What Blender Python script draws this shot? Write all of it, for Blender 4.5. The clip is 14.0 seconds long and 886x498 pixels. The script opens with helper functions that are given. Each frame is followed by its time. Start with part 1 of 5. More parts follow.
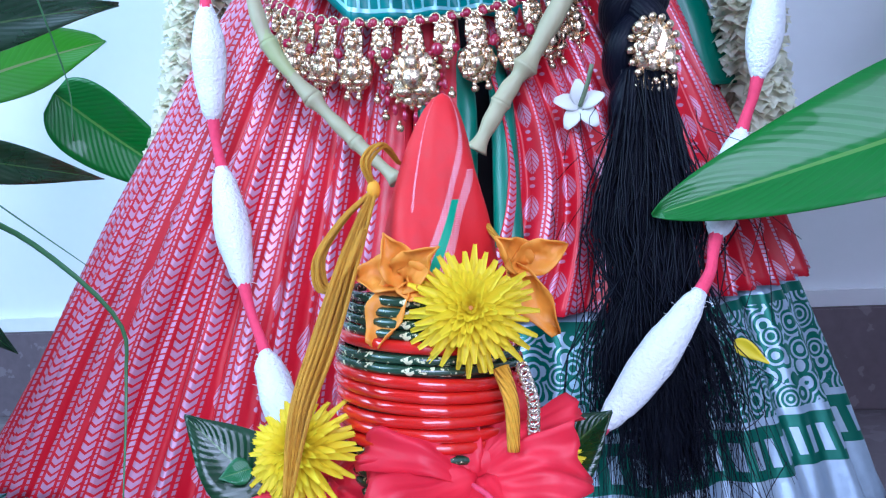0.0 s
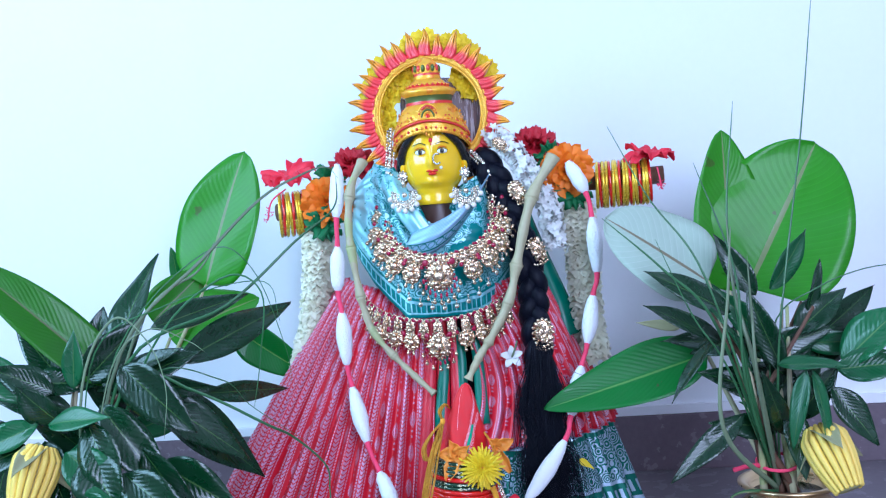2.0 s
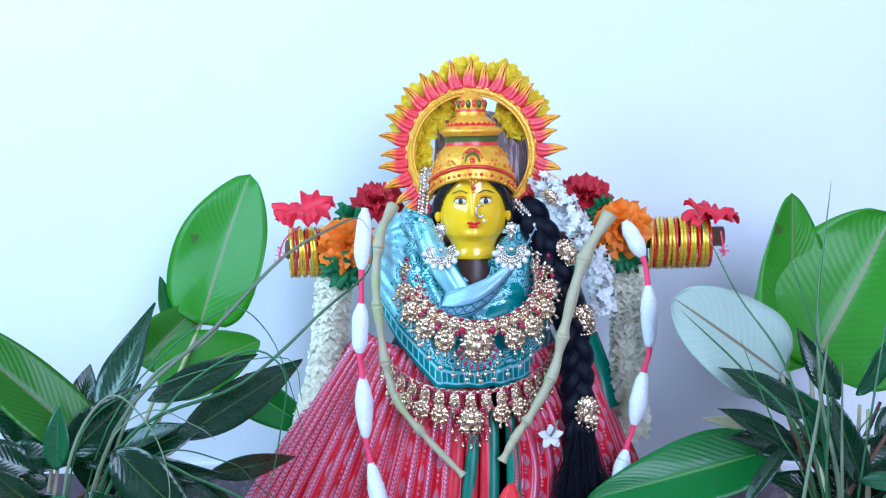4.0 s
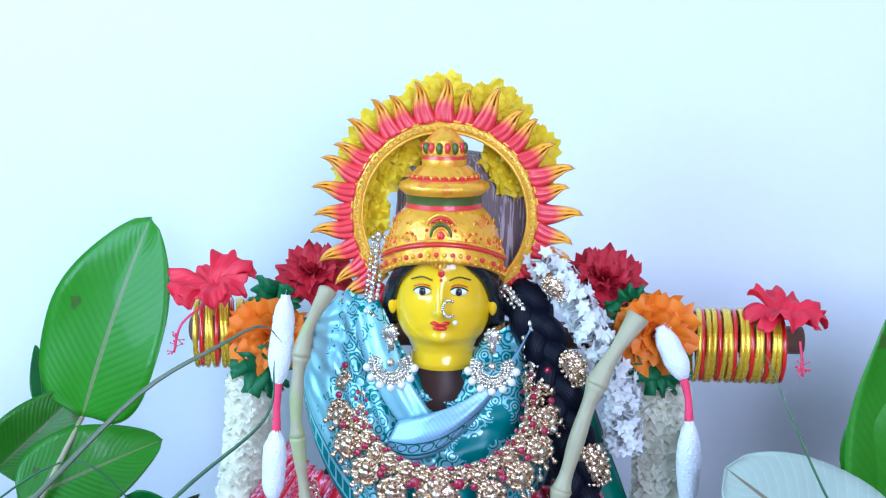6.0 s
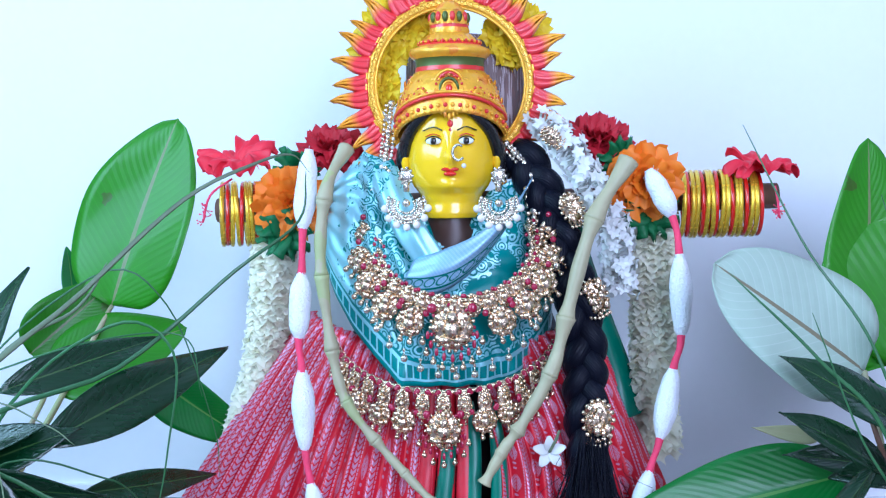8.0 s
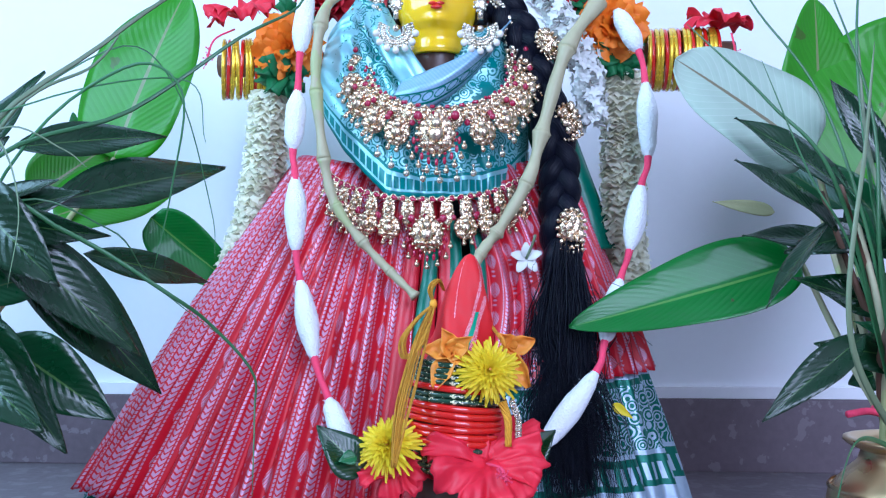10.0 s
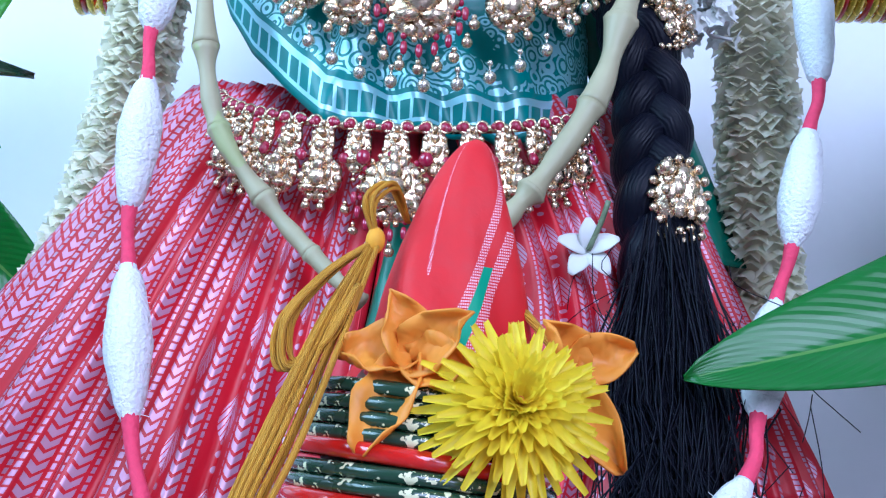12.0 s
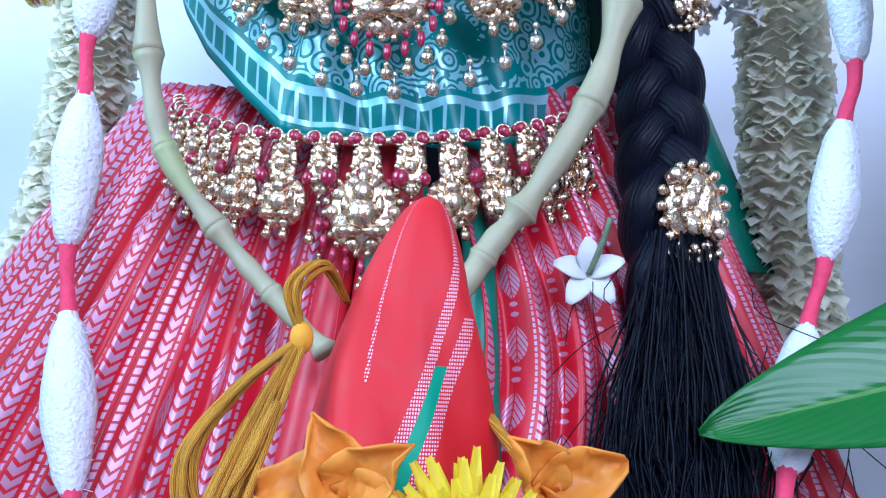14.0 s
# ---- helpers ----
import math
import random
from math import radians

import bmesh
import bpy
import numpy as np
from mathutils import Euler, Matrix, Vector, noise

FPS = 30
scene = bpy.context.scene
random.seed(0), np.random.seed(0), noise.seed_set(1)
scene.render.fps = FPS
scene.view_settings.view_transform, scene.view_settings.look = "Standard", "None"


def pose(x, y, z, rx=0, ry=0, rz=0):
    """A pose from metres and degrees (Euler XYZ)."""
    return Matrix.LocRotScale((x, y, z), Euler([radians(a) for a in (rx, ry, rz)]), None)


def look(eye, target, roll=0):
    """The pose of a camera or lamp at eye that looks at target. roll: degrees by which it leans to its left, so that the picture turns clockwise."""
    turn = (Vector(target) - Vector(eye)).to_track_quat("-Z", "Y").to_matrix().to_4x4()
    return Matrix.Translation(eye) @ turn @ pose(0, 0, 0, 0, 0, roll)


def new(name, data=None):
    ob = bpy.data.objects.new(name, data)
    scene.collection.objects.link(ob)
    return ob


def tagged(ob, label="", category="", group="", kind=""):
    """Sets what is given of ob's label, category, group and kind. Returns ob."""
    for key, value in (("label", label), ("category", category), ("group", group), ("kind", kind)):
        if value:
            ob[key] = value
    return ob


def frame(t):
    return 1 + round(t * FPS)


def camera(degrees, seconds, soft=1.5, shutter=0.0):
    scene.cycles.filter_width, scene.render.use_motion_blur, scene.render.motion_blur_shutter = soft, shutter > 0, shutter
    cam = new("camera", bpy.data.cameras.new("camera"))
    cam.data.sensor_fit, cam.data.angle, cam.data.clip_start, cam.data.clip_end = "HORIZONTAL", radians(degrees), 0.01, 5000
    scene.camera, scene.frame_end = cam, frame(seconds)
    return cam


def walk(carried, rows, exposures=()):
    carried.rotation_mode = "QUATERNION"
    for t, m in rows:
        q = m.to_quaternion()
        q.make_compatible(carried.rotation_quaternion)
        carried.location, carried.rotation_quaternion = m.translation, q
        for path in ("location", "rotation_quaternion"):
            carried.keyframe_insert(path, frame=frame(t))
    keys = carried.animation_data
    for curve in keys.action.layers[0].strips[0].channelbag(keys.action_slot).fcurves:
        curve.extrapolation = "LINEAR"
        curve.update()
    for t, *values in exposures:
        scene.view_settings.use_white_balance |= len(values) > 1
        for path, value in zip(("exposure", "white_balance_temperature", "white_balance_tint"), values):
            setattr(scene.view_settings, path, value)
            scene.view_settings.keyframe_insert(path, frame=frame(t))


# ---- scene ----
cam = camera(50.0, 14.0, soft=1.2)
walk(cam, [
    (0.0, look((0.1716, -0.6676, 0.2120), (0.0044, 0.3167, 0.1552), -3.54)),
    (0.5, look((0.1984, -0.8411, 0.2345), (0.0488, 0.1476, 0.2254), -5.16)),
    (1.0, look((0.2068, -0.8952, 0.2983), (0.0684, 0.0942, 0.3420), -5.19)),
    (1.5, look((0.2118, -1.0414, 0.3642), (0.0887, -0.0491, 0.3803), -5.24)),
    (2.0, look((0.1670, -1.3584, 0.4621), (0.0997, -0.3616, 0.4181), -4.76)),
    (2.5, look((0.1527, -1.4326, 0.4825), (0.0886, -0.4352, 0.4503), -3.28)),
    (2.7, look((0.1338, -1.4230, 0.4791), (0.0877, -0.4244, 0.4505), -3.44)),
    (4.8, look((0.0368, -1.0406, 0.6582), (0.0374, -0.0507, 0.5161), -0.68)),
    (5.0, look((0.0594, -1.0004, 0.6468), (0.0500, -0.0091, 0.5154), -0.06)),
    (5.5, look((0.1184, -0.8672, 0.7154), (0.0704, 0.1143, 0.5298), 0.26)),
    (6.0, look((0.1197, -0.8396, 0.7144), (0.0648, 0.1417, 0.5294), 0.51)),
    (6.5, look((0.1234, -0.7120, 0.6744), (0.0939, 0.2725, 0.5018), 0.61)),
    (7.0, look((0.1194, -0.5995, 0.6359), (0.0805, 0.3876, 0.4805), 0.80)),
    (7.5, look((0.1101, -0.7748, 0.5992), (0.0722, 0.2173, 0.4799), 0.76)),
    (8.0, look((0.0972, -0.9479, 0.5043), (0.0639, 0.0487, 0.4292), -0.83)),
    (8.5, look((0.0539, -1.0365, 0.4539), (0.0657, -0.0382, 0.3958), -1.74)),
    (9.0, look((0.0249, -1.0939, 0.3443), (0.0594, -0.0947, 0.3209), -1.20)),
    (9.2, look((0.0561, -1.1093, 0.3236), (0.0587, -0.1107, 0.2706), -1.59)),
    (11.3, look((0.1035, -0.6823, 0.0909), (0.0940, 0.2821, 0.3552), 1.49)),
    (11.5, look((0.1028, -0.6376, 0.1125), (0.0864, 0.3303, 0.3631), 1.62)),
    (12.0, look((0.1049, -0.5512, 0.1458), (0.0783, 0.4189, 0.3873), 2.91)),
    (12.5, look((0.1069, -0.5227, 0.1481), (0.0823, 0.4526, 0.3677), 3.04)),
    (13.0, look((0.1078, -0.4831, 0.1646), (0.0943, 0.5019, 0.3370), 3.00)),
    (13.5, look((0.1105, -0.4753, 0.1646), (0.0774, 0.5099, 0.3329), 1.44)),
    (14.0, look((0.1253, -0.5054, 0.1972), (0.0643, 0.4771, 0.3735), 1.26)),
], exposures=[(0.0, 0.16, 5500, 11), (1.0, 0.05, 5500, 10), (2.5, -0.12, 5450, 10), (9.0, -0.05, 5500, 10), (11.3, 0.0, 5500, 11), (14.0, 0.06, 5450, 12)])

# ---- light ----
world = bpy.data.worlds.new("daylight")
scene.world = world
world.use_nodes = True
wn = world.node_tree.nodes
sky = wn.new("ShaderNodeTexSky")
sky.sky_type, sky.sun_disc = "NISHITA", False
sky.sun_elevation, sky.sun_rotation = radians(40), radians(-60)
world.node_tree.links.new(sky.outputs[0], wn["Background"].inputs[0])
wn["Background"].inputs[1].default_value = 0.05


def window_light(name, m, w, h, watts, colour):
    d = bpy.data.lights.new(name, "AREA")
    d.shape, d.size, d.size_y, d.energy, d.color = "RECTANGLE", w, h, watts, colour
    new(name, d).matrix_world = m


window_light("window_daylight", look((-1.52, -1.15, 1.35), (0.1, 0.1, 0.5)), 1.4, 1.3, 56, (0.56, 0.83, 1.0))
window_light("doorway_daylight", look((0.9, -2.92, 1.4), (0.1, 0.0, 0.4)), 1.5, 1.8, 96, (0.72, 0.77, 1.0))


# ---- material tools ----
class Val:
    """A number in a node tree, with arithmetic."""

    def __init__(self, tree, s):
        self.t, self.s = tree, s

    def op(self, kind, *others):
        n = self.t.nodes.new("ShaderNodeMath")
        n.operation = kind
        for i, o in enumerate((self, *others)):
            if isinstance(o, Val):
                self.t.links.new(o.s, n.inputs[i])
            else:
                n.inputs[i].default_value = o
        return Val(self.t, n.outputs[0])

    def __add__(self, o): return self.op("ADD", o)
    def __sub__(self, o): return self.op("SUBTRACT", o)
    def __mul__(self, o): return self.op("MULTIPLY", o)
    def __truediv__(self, o): return self.op("DIVIDE", o)
    def frac(self): return self.op("FRACT")
    def absolute(self): return self.op("ABSOLUTE")
    def sin(self): return self.op("SINE")
    def less(self, o): return self.op("LESS_THAN", o)
    def more(self, o): return self.op("GREATER_THAN", o)
    def both(self, o): return self.op("MINIMUM", o)
    def either(self, o): return self.op("MAXIMUM", o)
    def inside(self, a, b): return self.more(a).both(self.less(b))


class Mat:
    def __init__(self, name, colour, rough=0.6, metal=0.0, var=0.15, scale=60.0, bump=0.2, spec=0.5, coat=0.0, sss=0.0):
        self.m = bpy.data.materials.new(name)
        self.m.use_nodes = True
        self.t = self.m.node_tree
        self.n, self.l = self.t.nodes, self.t.links
        self.b = self.n["Principled BSDF"]
        for key, value in (("Roughness", rough), ("Metallic", metal), ("Specular IOR Level", spec), ("Coat Weight", coat), ("Subsurface Weight", sss)):
            self.b.inputs[key].default_value = value
        if sss:
            self.b.inputs["Subsurface Radius"].default_value = (0.01, 0.008, 0.006)
            self.b.inputs["Subsurface Scale"].default_value = 0.5
        self.tc = self.n.new("ShaderNodeTexCoord")
        fine, broad = self.noise(scale), self.noise(scale * 0.13)
        self.fine, self.broad = fine, broad
        k = (fine * 0.55 + broad * 0.45 - 0.5) * (2.4 * var) + 1.0
        self.colour = self.scaled(colour, k)
        self.l.new(self.colour, self.b.inputs["Base Color"])
        self.l.new(((fine - 0.5) * 0.25 + rough).s, self.b.inputs["Roughness"])
        self.bump_strength = bump
        if bump:
            self.relief(fine, bump)

    def noise(self, scale, coord="Object", detail=4):
        n = self.n.new("ShaderNodeTexNoise")
        n.inputs["Scale"].default_value, n.inputs["Detail"].default_value = scale, detail
        self.l.new(self.tc.outputs[coord], n.inputs["Vector"])
        return Val(self.t, n.outputs[0])

    def uv(self):
        s = self.n.new("ShaderNodeSeparateXYZ")
        self.l.new(self.tc.outputs["UV"], s.inputs[0])
        return Val(self.t, s.outputs[0]), Val(self.t, s.outputs[1])

    def random(self):
        return Val(self.t, self.n.new("ShaderNodeObjectInfo").outputs["Random"])

    def scaled(self, colour, k):
        n = self.n.new("ShaderNodeVectorMath")
        n.operation = "SCALE"
        if isinstance(colour, tuple):
            n.inputs[0].default_value = colour[:3]
        else:
            self.l.new(colour, n.inputs[0])
        self.l.new(k.s, n.inputs["Scale"])
        return n.outputs[0]

    def over(self, colour, mask):
        """Lays a colour over what is there, by a mask."""
        n = self.n.new("ShaderNodeMix")
        n.data_type = "RGBA"
        self.l.new(mask.s, n.inputs["Factor"])
        self.l.new(self.colour, n.inputs["A"])
        if isinstance(colour, tuple):
            n.inputs["B"].default_value = (*colour[:3], 1)
        else:
            self.l.new(colour, n.inputs["B"])
        self.colour = n.outputs["Result"]
        self.l.new(self.colour, self.b.inputs["Base Color"])
        return self

    def drive(self, key, v):
        self.l.new(v.s, self.b.inputs[key])

    def relief(self, height, strength, distance=0.002):
        n = self.n.new("ShaderNodeBump")
        n.inputs["Strength"].default_value, n.inputs["Distance"].default_value = strength, distance
        self.l.new(height.s, n.inputs["Height"])
        self.l.new(n.outputs[0], self.b.inputs["Normal"])
        return self

    def translucent(self, amount, tint=(1, 1, 1)):
        tr, mix = self.n.new("ShaderNodeBsdfTranslucent"), self.n.new("ShaderNodeMixShader")
        self.l.new(self.colour, tr.inputs[0])
        mix.inputs[0].default_value = amount
        self.l.new(self.b.outputs[0], mix.inputs[1])
        self.l.new(tr.outputs[0], mix.inputs[2])
        self.l.new(mix.outputs[0], self.n["Material Output"].inputs[0])
        return self


def vary_by_object(mat, amount):
    k = (mat.random() - 0.5) * amount + 1.0
    mat.colour = mat.scaled(mat.colour, k)
    mat.l.new(mat.colour, mat.b.inputs["Base Color"])
    return mat


# ---- materials ----
M_WALL = Mat("wall_paint", (0.80, 0.80, 0.84), 0.75, var=0.03, scale=90, bump=0.06)
# unseen walls and ceiling, greyed so that less light bounces back
M_ROOM = Mat("bounce_cutting_grey", (0.36, 0.34, 0.34), 0.8, var=0.05, scale=60, bump=0.05)
M_CEIL = Mat("toned_down_ceiling", (0.55, 0.55, 0.56), 0.8, var=0.03, scale=50, bump=0.05)
M_LEDGE = Mat("skirting_plaster", (0.82, 0.80, 0.84), 0.7, var=0.04, scale=120, bump=0.1)
M_STONE = Mat("skirting_stone", (0.14, 0.10, 0.12), 0.42, var=0.35, scale=140, bump=0.08)
M_STONE.over((0.27, 0.22, 0.25), M_STONE.noise(55).inside(0.60, 0.9) * 0.5)
M_FLOOR = Mat("floor_stone", (0.15, 0.12, 0.135), 0.35, var=0.35, scale=110, bump=0.05)
M_FLOOR.over((0.28, 0.24, 0.27), M_FLOOR.noise(38).inside(0.58, 0.9) * 0.5)
M_FACE = Mat("yellow_face_paint", (0.95, 0.58, 0.004), 0.16, var=0.05, scale=40, bump=0.03, coat=0.5)
M_BLACK = Mat("black_paint", (0.012, 0.011, 0.013), 0.25, var=0.1, bump=0.1, coat=0.3)
M_WHITE = Mat("white_eye_paint", (0.8, 0.8, 0.78), 0.3, var=0.03, bump=0.0)
M_LIP = Mat("red_lip_paint", (0.7, 0.02, 0.01), 0.25, var=0.08, bump=0.0, coat=0.4)
M_CROWN = Mat("gold_crown_paint", (0.90, 0.45, 0.03), 0.35, metal=0.35, var=0.25, scale=180, bump=0.5, coat=0.3)
M_CROWN.over((0.80, 0.16, 0.03), M_CROWN.noise(75).inside(0.58, 1.0) * 0.55)
M_CROWNRED = Mat("crown_red_paint", (0.72, 0.035, 0.03), 0.35, var=0.2, bump=0.3, coat=0.3)
M_CROWNGREEN = Mat("crown_green_paint", (0.10, 0.14, 0.03), 0.4, metal=0.3, var=0.4, bump=0.3)
M_DARKPOT = Mat("brown_neck", (0.07, 0.03, 0.02), 0.4, var=0.3, bump=0.1)
M_FLAME = Mat("flame_paint", (0.80, 0.04, 0.05), 0.35, var=0.12, scale=120, bump=0.2, coat=0.3)
fu, fv = M_FLAME.uv()
M_FLAME.over((0.93, 0.40, 0.02), ((fu - 0.42) * 3.4 + (fv.absolute() * 0.25)).op("MINIMUM", 1.0).op("MAXIMUM", 0.0))
M_FLAME.over((0.42, 0.17, 0.02), ((fu - 0.90) * 8.0).op("MINIMUM", 0.8).op("MAXIMUM", 0.0))
M_FLAME.relief((fv * 9.0 + fu * 3.0).sin(), 0.6, 0.0008)
M_RING = Mat("gold_ring_paint", (0.88, 0.50, 0.05), 0.33, metal=0.4, var=0.2, scale=200, bump=0.3, coat=0.3)
M_GOLD = Mat("antique_gold", (0.78, 0.60, 0.42), 0.25, metal=1.0, var=0.35, scale=420, bump=0.35)
M_PALEGOLD = Mat("pale_gold", (0.78, 0.70, 0.58), 0.26, metal=0.95, var=0.3, scale=420, bump=0.35)
M_RUBY = Mat("ruby_stone", (0.35, 0.005, 0.04), 0.12, var=0.2, bump=0.0, coat=1.0)
M_PEARL = Mat("pearl", (0.82, 0.76, 0.68), 0.18, var=0.08, bump=0.0, coat=0.6)
M_YELLOWFL = Mat("yellow_petals", (0.90, 0.66, 0.01), 0.55, var=0.2, scale=90, bump=0.2).translucent(0.25)
M_MUMS = Mat("chrysanthemum_petals", (0.95, 0.77, 0.03), 0.5, var=0.10, scale=120, bump=0.15).translucent(0.35)
M_ORANGE = Mat("orange_petals", (0.93, 0.24, 0.01), 0.55, var=0.2, scale=90, bump=0.2).translucent(0.2)
M_LILY = Mat("orange_lily_petals", (0.92, 0.36, 0.04), 0.5, var=0.2, scale=70, bump=0.2).translucent(0.25)
M_REDROSE = Mat("red_cloth_petals", (0.45, 0.004, 0.018), 0.65, var=0.25, scale=120, bump=0.3)
M_HIB = Mat("hibiscus_petals", (0.84, 0.022, 0.055), 0.5, var=0.2, scale=60, bump=0.3).translucent(0.25)
M_GREENCLOTH = Mat("green_cloth_leaves", (0.006, 0.13, 0.035), 0.6, var=0.25, bump=0.2)
M_CREAM = Mat("cream_cloth_petals", (0.93, 0.91, 0.76), 0.7, var=0.12, scale=60, bump=0.1).translucent(0.35)
M_JASMINE = Mat("jasmine_petals", (0.86, 0.87, 0.84), 0.55, var=0.06, bump=0.1).translucent(0.2)
M_COTTON = Mat("cotton_wool", (0.88, 0.89, 0.93), 0.95, var=0.05, scale=500, bump=0.9)
M_PINK = Mat("pink_dye_cotton", (0.85, 0.06, 0.14), 0.85, var=0.2, scale=300, bump=0.6)
M_STEM = Mat("pale_stem", (0.42, 0.38, 0.23), 0.5, var=0.22, scale=70, bump=0.25)
M_STEM.over((0.36, 0.46, 0.16), M_STEM.noise(14).inside(0.55, 1.0) * 0.5)
M_WOOD = Mat("brown_rod", (0.13, 0.06, 0.035), 0.6, var=0.35, bump=0.3)
M_BUNDLE = Mat("grey_brown_streaked", (0.16, 0.105, 0.10), 0.5, var=0.35, bump=0.0)
bw = M_BUNDLE.n.new("ShaderNodeTexNoise")
bm_ = M_BUNDLE.n.new("ShaderNodeMapping")
bm_.inputs["Scale"].default_value = (420, 420, 25)
M_BUNDLE.l.new(M_BUNDLE.tc.outputs["Object"], bm_.inputs[0])
M_BUNDLE.l.new(bm_.outputs[0], bw.inputs["Vector"])
bw.inputs["Scale"].default_value = 1.0
M_BUNDLE.over((0.50, 0.44, 0.46), Val(M_BUNDLE.t, bw.outputs[0]).inside(0.56, 1.0) * 0.7)
M_BUNDLE.relief(Val(M_BUNDLE.t, bw.outputs[0]), 0.9)
M_BANGLE_Y = Mat("gold_bangle", (0.86, 0.58, 0.04), 0.25, metal=0.55, var=0.15, scale=220, bump=0.2, coat=0.4)
M_BANGLE_R = Mat("red_glass_bangle", (0.62, 0.012, 0.008), 0.14, var=0.1, bump=0.0, coat=0.8)
M_BANGLE_G = Mat("glitter_green_bangle", (0.015, 0.05, 0.025), 0.25, var=0.2, bump=0.2, coat=0.6)
M_BANGLE_G.over((0.75, 0.72, 0.45), M_BANGLE_G.noise(330).inside(0.60, 1.0))
M_HAIR = Mat("black_hair", (0.004, 0.005, 0.012), 0.45, var=0.3, bump=0.0, spec=0.15)
hu, hv = M_HAIR.uv()
M_HAIR.relief((hv * 190.0 + M_HAIR.noise(55) * 26.0).sin() * 0.4 + M_HAIR.fine, 0.35, 0.0008)
M_THREAD = Mat("turmeric_thread", (0.80, 0.36, 0.02), 0.7, var=0.3, scale=260, bump=0.5)
tu, tv = M_THREAD.uv()
M_THREAD.relief((tv * 60.0 + tu * 30.0).sin(), 0.7, 0.001)
M_BRASS = Mat("brass_pot", (0.62, 0.44, 0.24), 0.3, metal=1.0, var=0.15, scale=30, bump=0.05)
M_COBCORN = Mat("corn_kernel", (0.86, 0.62, 0.12), 0.35, var=0.12, bump=0.05, sss=0.0)
M_HUSK = Mat("corn_husk", (0.50, 0.48, 0.22), 0.7, var=0.25, bump=0.3)
M_SOIL = Mat("dark_water", (0.02, 0.018, 0.012), 0.2, var=0.3, bump=0.1)
M_GREENSILK = Mat("green_silk", (0.004, 0.16, 0.10), 0.35, var=0.2, bump=0.1)
M_NEARBLACK = Mat("near_black_backing", (0.012, 0.013, 0.02), 0.8, var=0.2, bump=0.2)
M_PLAINRED = Mat("plain_red_silk", (0.60, 0.012, 0.03), 0.4, var=0.2, scale=150, bump=0.15)


def leaf_material(name, colour, rib, rough, gloss, through_light, veins, blotch=0.0):
    m = Mat(name, colour, rough, var=0.16, scale=45, bump=0.0, coat=gloss)
    u, v = m.uv()
    vein = ((u * veins - v.absolute() * veins * 0.28).frac() - 0.5).absolute()
    m.over(tuple(min(1, c * 1.7 + 0.01) for c in colour), vein.less(0.06) * 0.16)
    m.over(rib, v.absolute().less(0.035))
    if blotch:
        m.over((0.10, 0.05, 0.03), m.noise(26).more(0.70) * blotch)
    m.relief(vein * 0.7 + m.fine * 0.3, 0.30, 0.002)
    vary_by_object(m, 0.45)
    return m.translucent(through_light)


M_MANGO = leaf_material("mango_leaf", (0.003, 0.032, 0.009), (0.05, 0.11, 0.03), 0.27, 0.35, 0.08, 14.0)
M_MANGOLIGHT = leaf_material("young_mango_leaf", (0.012, 0.12, 0.035), (0.09, 0.20, 0.06), 0.30, 0.35, 0.22, 14.0)
M_BANANA = leaf_material("banana_leaf", (0.055, 0.30, 0.010), (0.25, 0.30, 0.12), 0.38, 0.2, 0.45, 22.0, 0.5)
M_BANANADARK = leaf_material("deep_banana_leaf", (0.010, 0.17, 0.020), (0.12, 0.30, 0.06), 0.35, 0.3, 0.3, 22.0, 0.7)
M_BANANAPALE = leaf_material("pale_leaf_underside", (0.58, 0.70, 0.58), (0.30, 0.26, 0.16), 0.6, 0.0, 0.35, 16.0, 0.3)
M_GRASS = leaf_material("grass_blade", (0.05, 0.17, 0.06), (0.10, 0.25, 0.10), 0.4, 0.2, 0.2, 3.0)
M_DRYGRASS = leaf_material("pale_grass_blade", (0.20, 0.26, 0.15), (0.2, 0.26, 0.15), 0.5, 0.1, 0.2, 3.0)

# red silk with woven silver columns: u counts the columns, v runs down in metres
M_SKIRT = Mat("red_brocade_silk", (0.58, 0.003, 0.020), 0.42, var=0.18, scale=140, bump=0.1)
su, sv = M_SKIRT.uv()
x = su.frac()
chev = ((sv * 150.0 + (x - 0.14).absolute() * 5.0).frac() - 0.5).absolute().less(0.33)
braid = x.inside(0.03, 0.25).both(chev)
line = x.inside(0.30, 0.345).both((sv * 210.0).frac().less(0.7)).either(x.inside(0.93, 0.975).both((sv * 210.0).frac().less(0.7)))
cell = (sv * 19.0 + su.op("FLOOR") * 0.37).frac()
mx = (x - 0.64).absolute()
taper = (cell - 0.08) * (cell * -1.0 + 0.66) * 2.2
leafy = mx.less(taper).both(((cell * 9.0 - mx * 12.0).frac()).less(0.72)).both(mx.more(0.012))
dots = (((cell - 0.74) * 1.7).op("POWER", 2.0) + (mx * 0.9).op("POWER", 2.0)).less(0.0042).either((((cell - 0.90) * 1.7).op("POWER", 2.0) + (mx * 0.9).op("POWER", 2.0)).less(0.0042))
zari = braid.either(line).either(leafy).either(dots)
M_SKIRT.over((0.56, 0.42, 0.58), zari * 0.74)
M_SKIRT.drive("Metallic", zari * 0.45)
M_SKIRT.relief(zari * 0.6 + M_SKIRT.noise(700) * 0.4, 0.3, 0.0006)

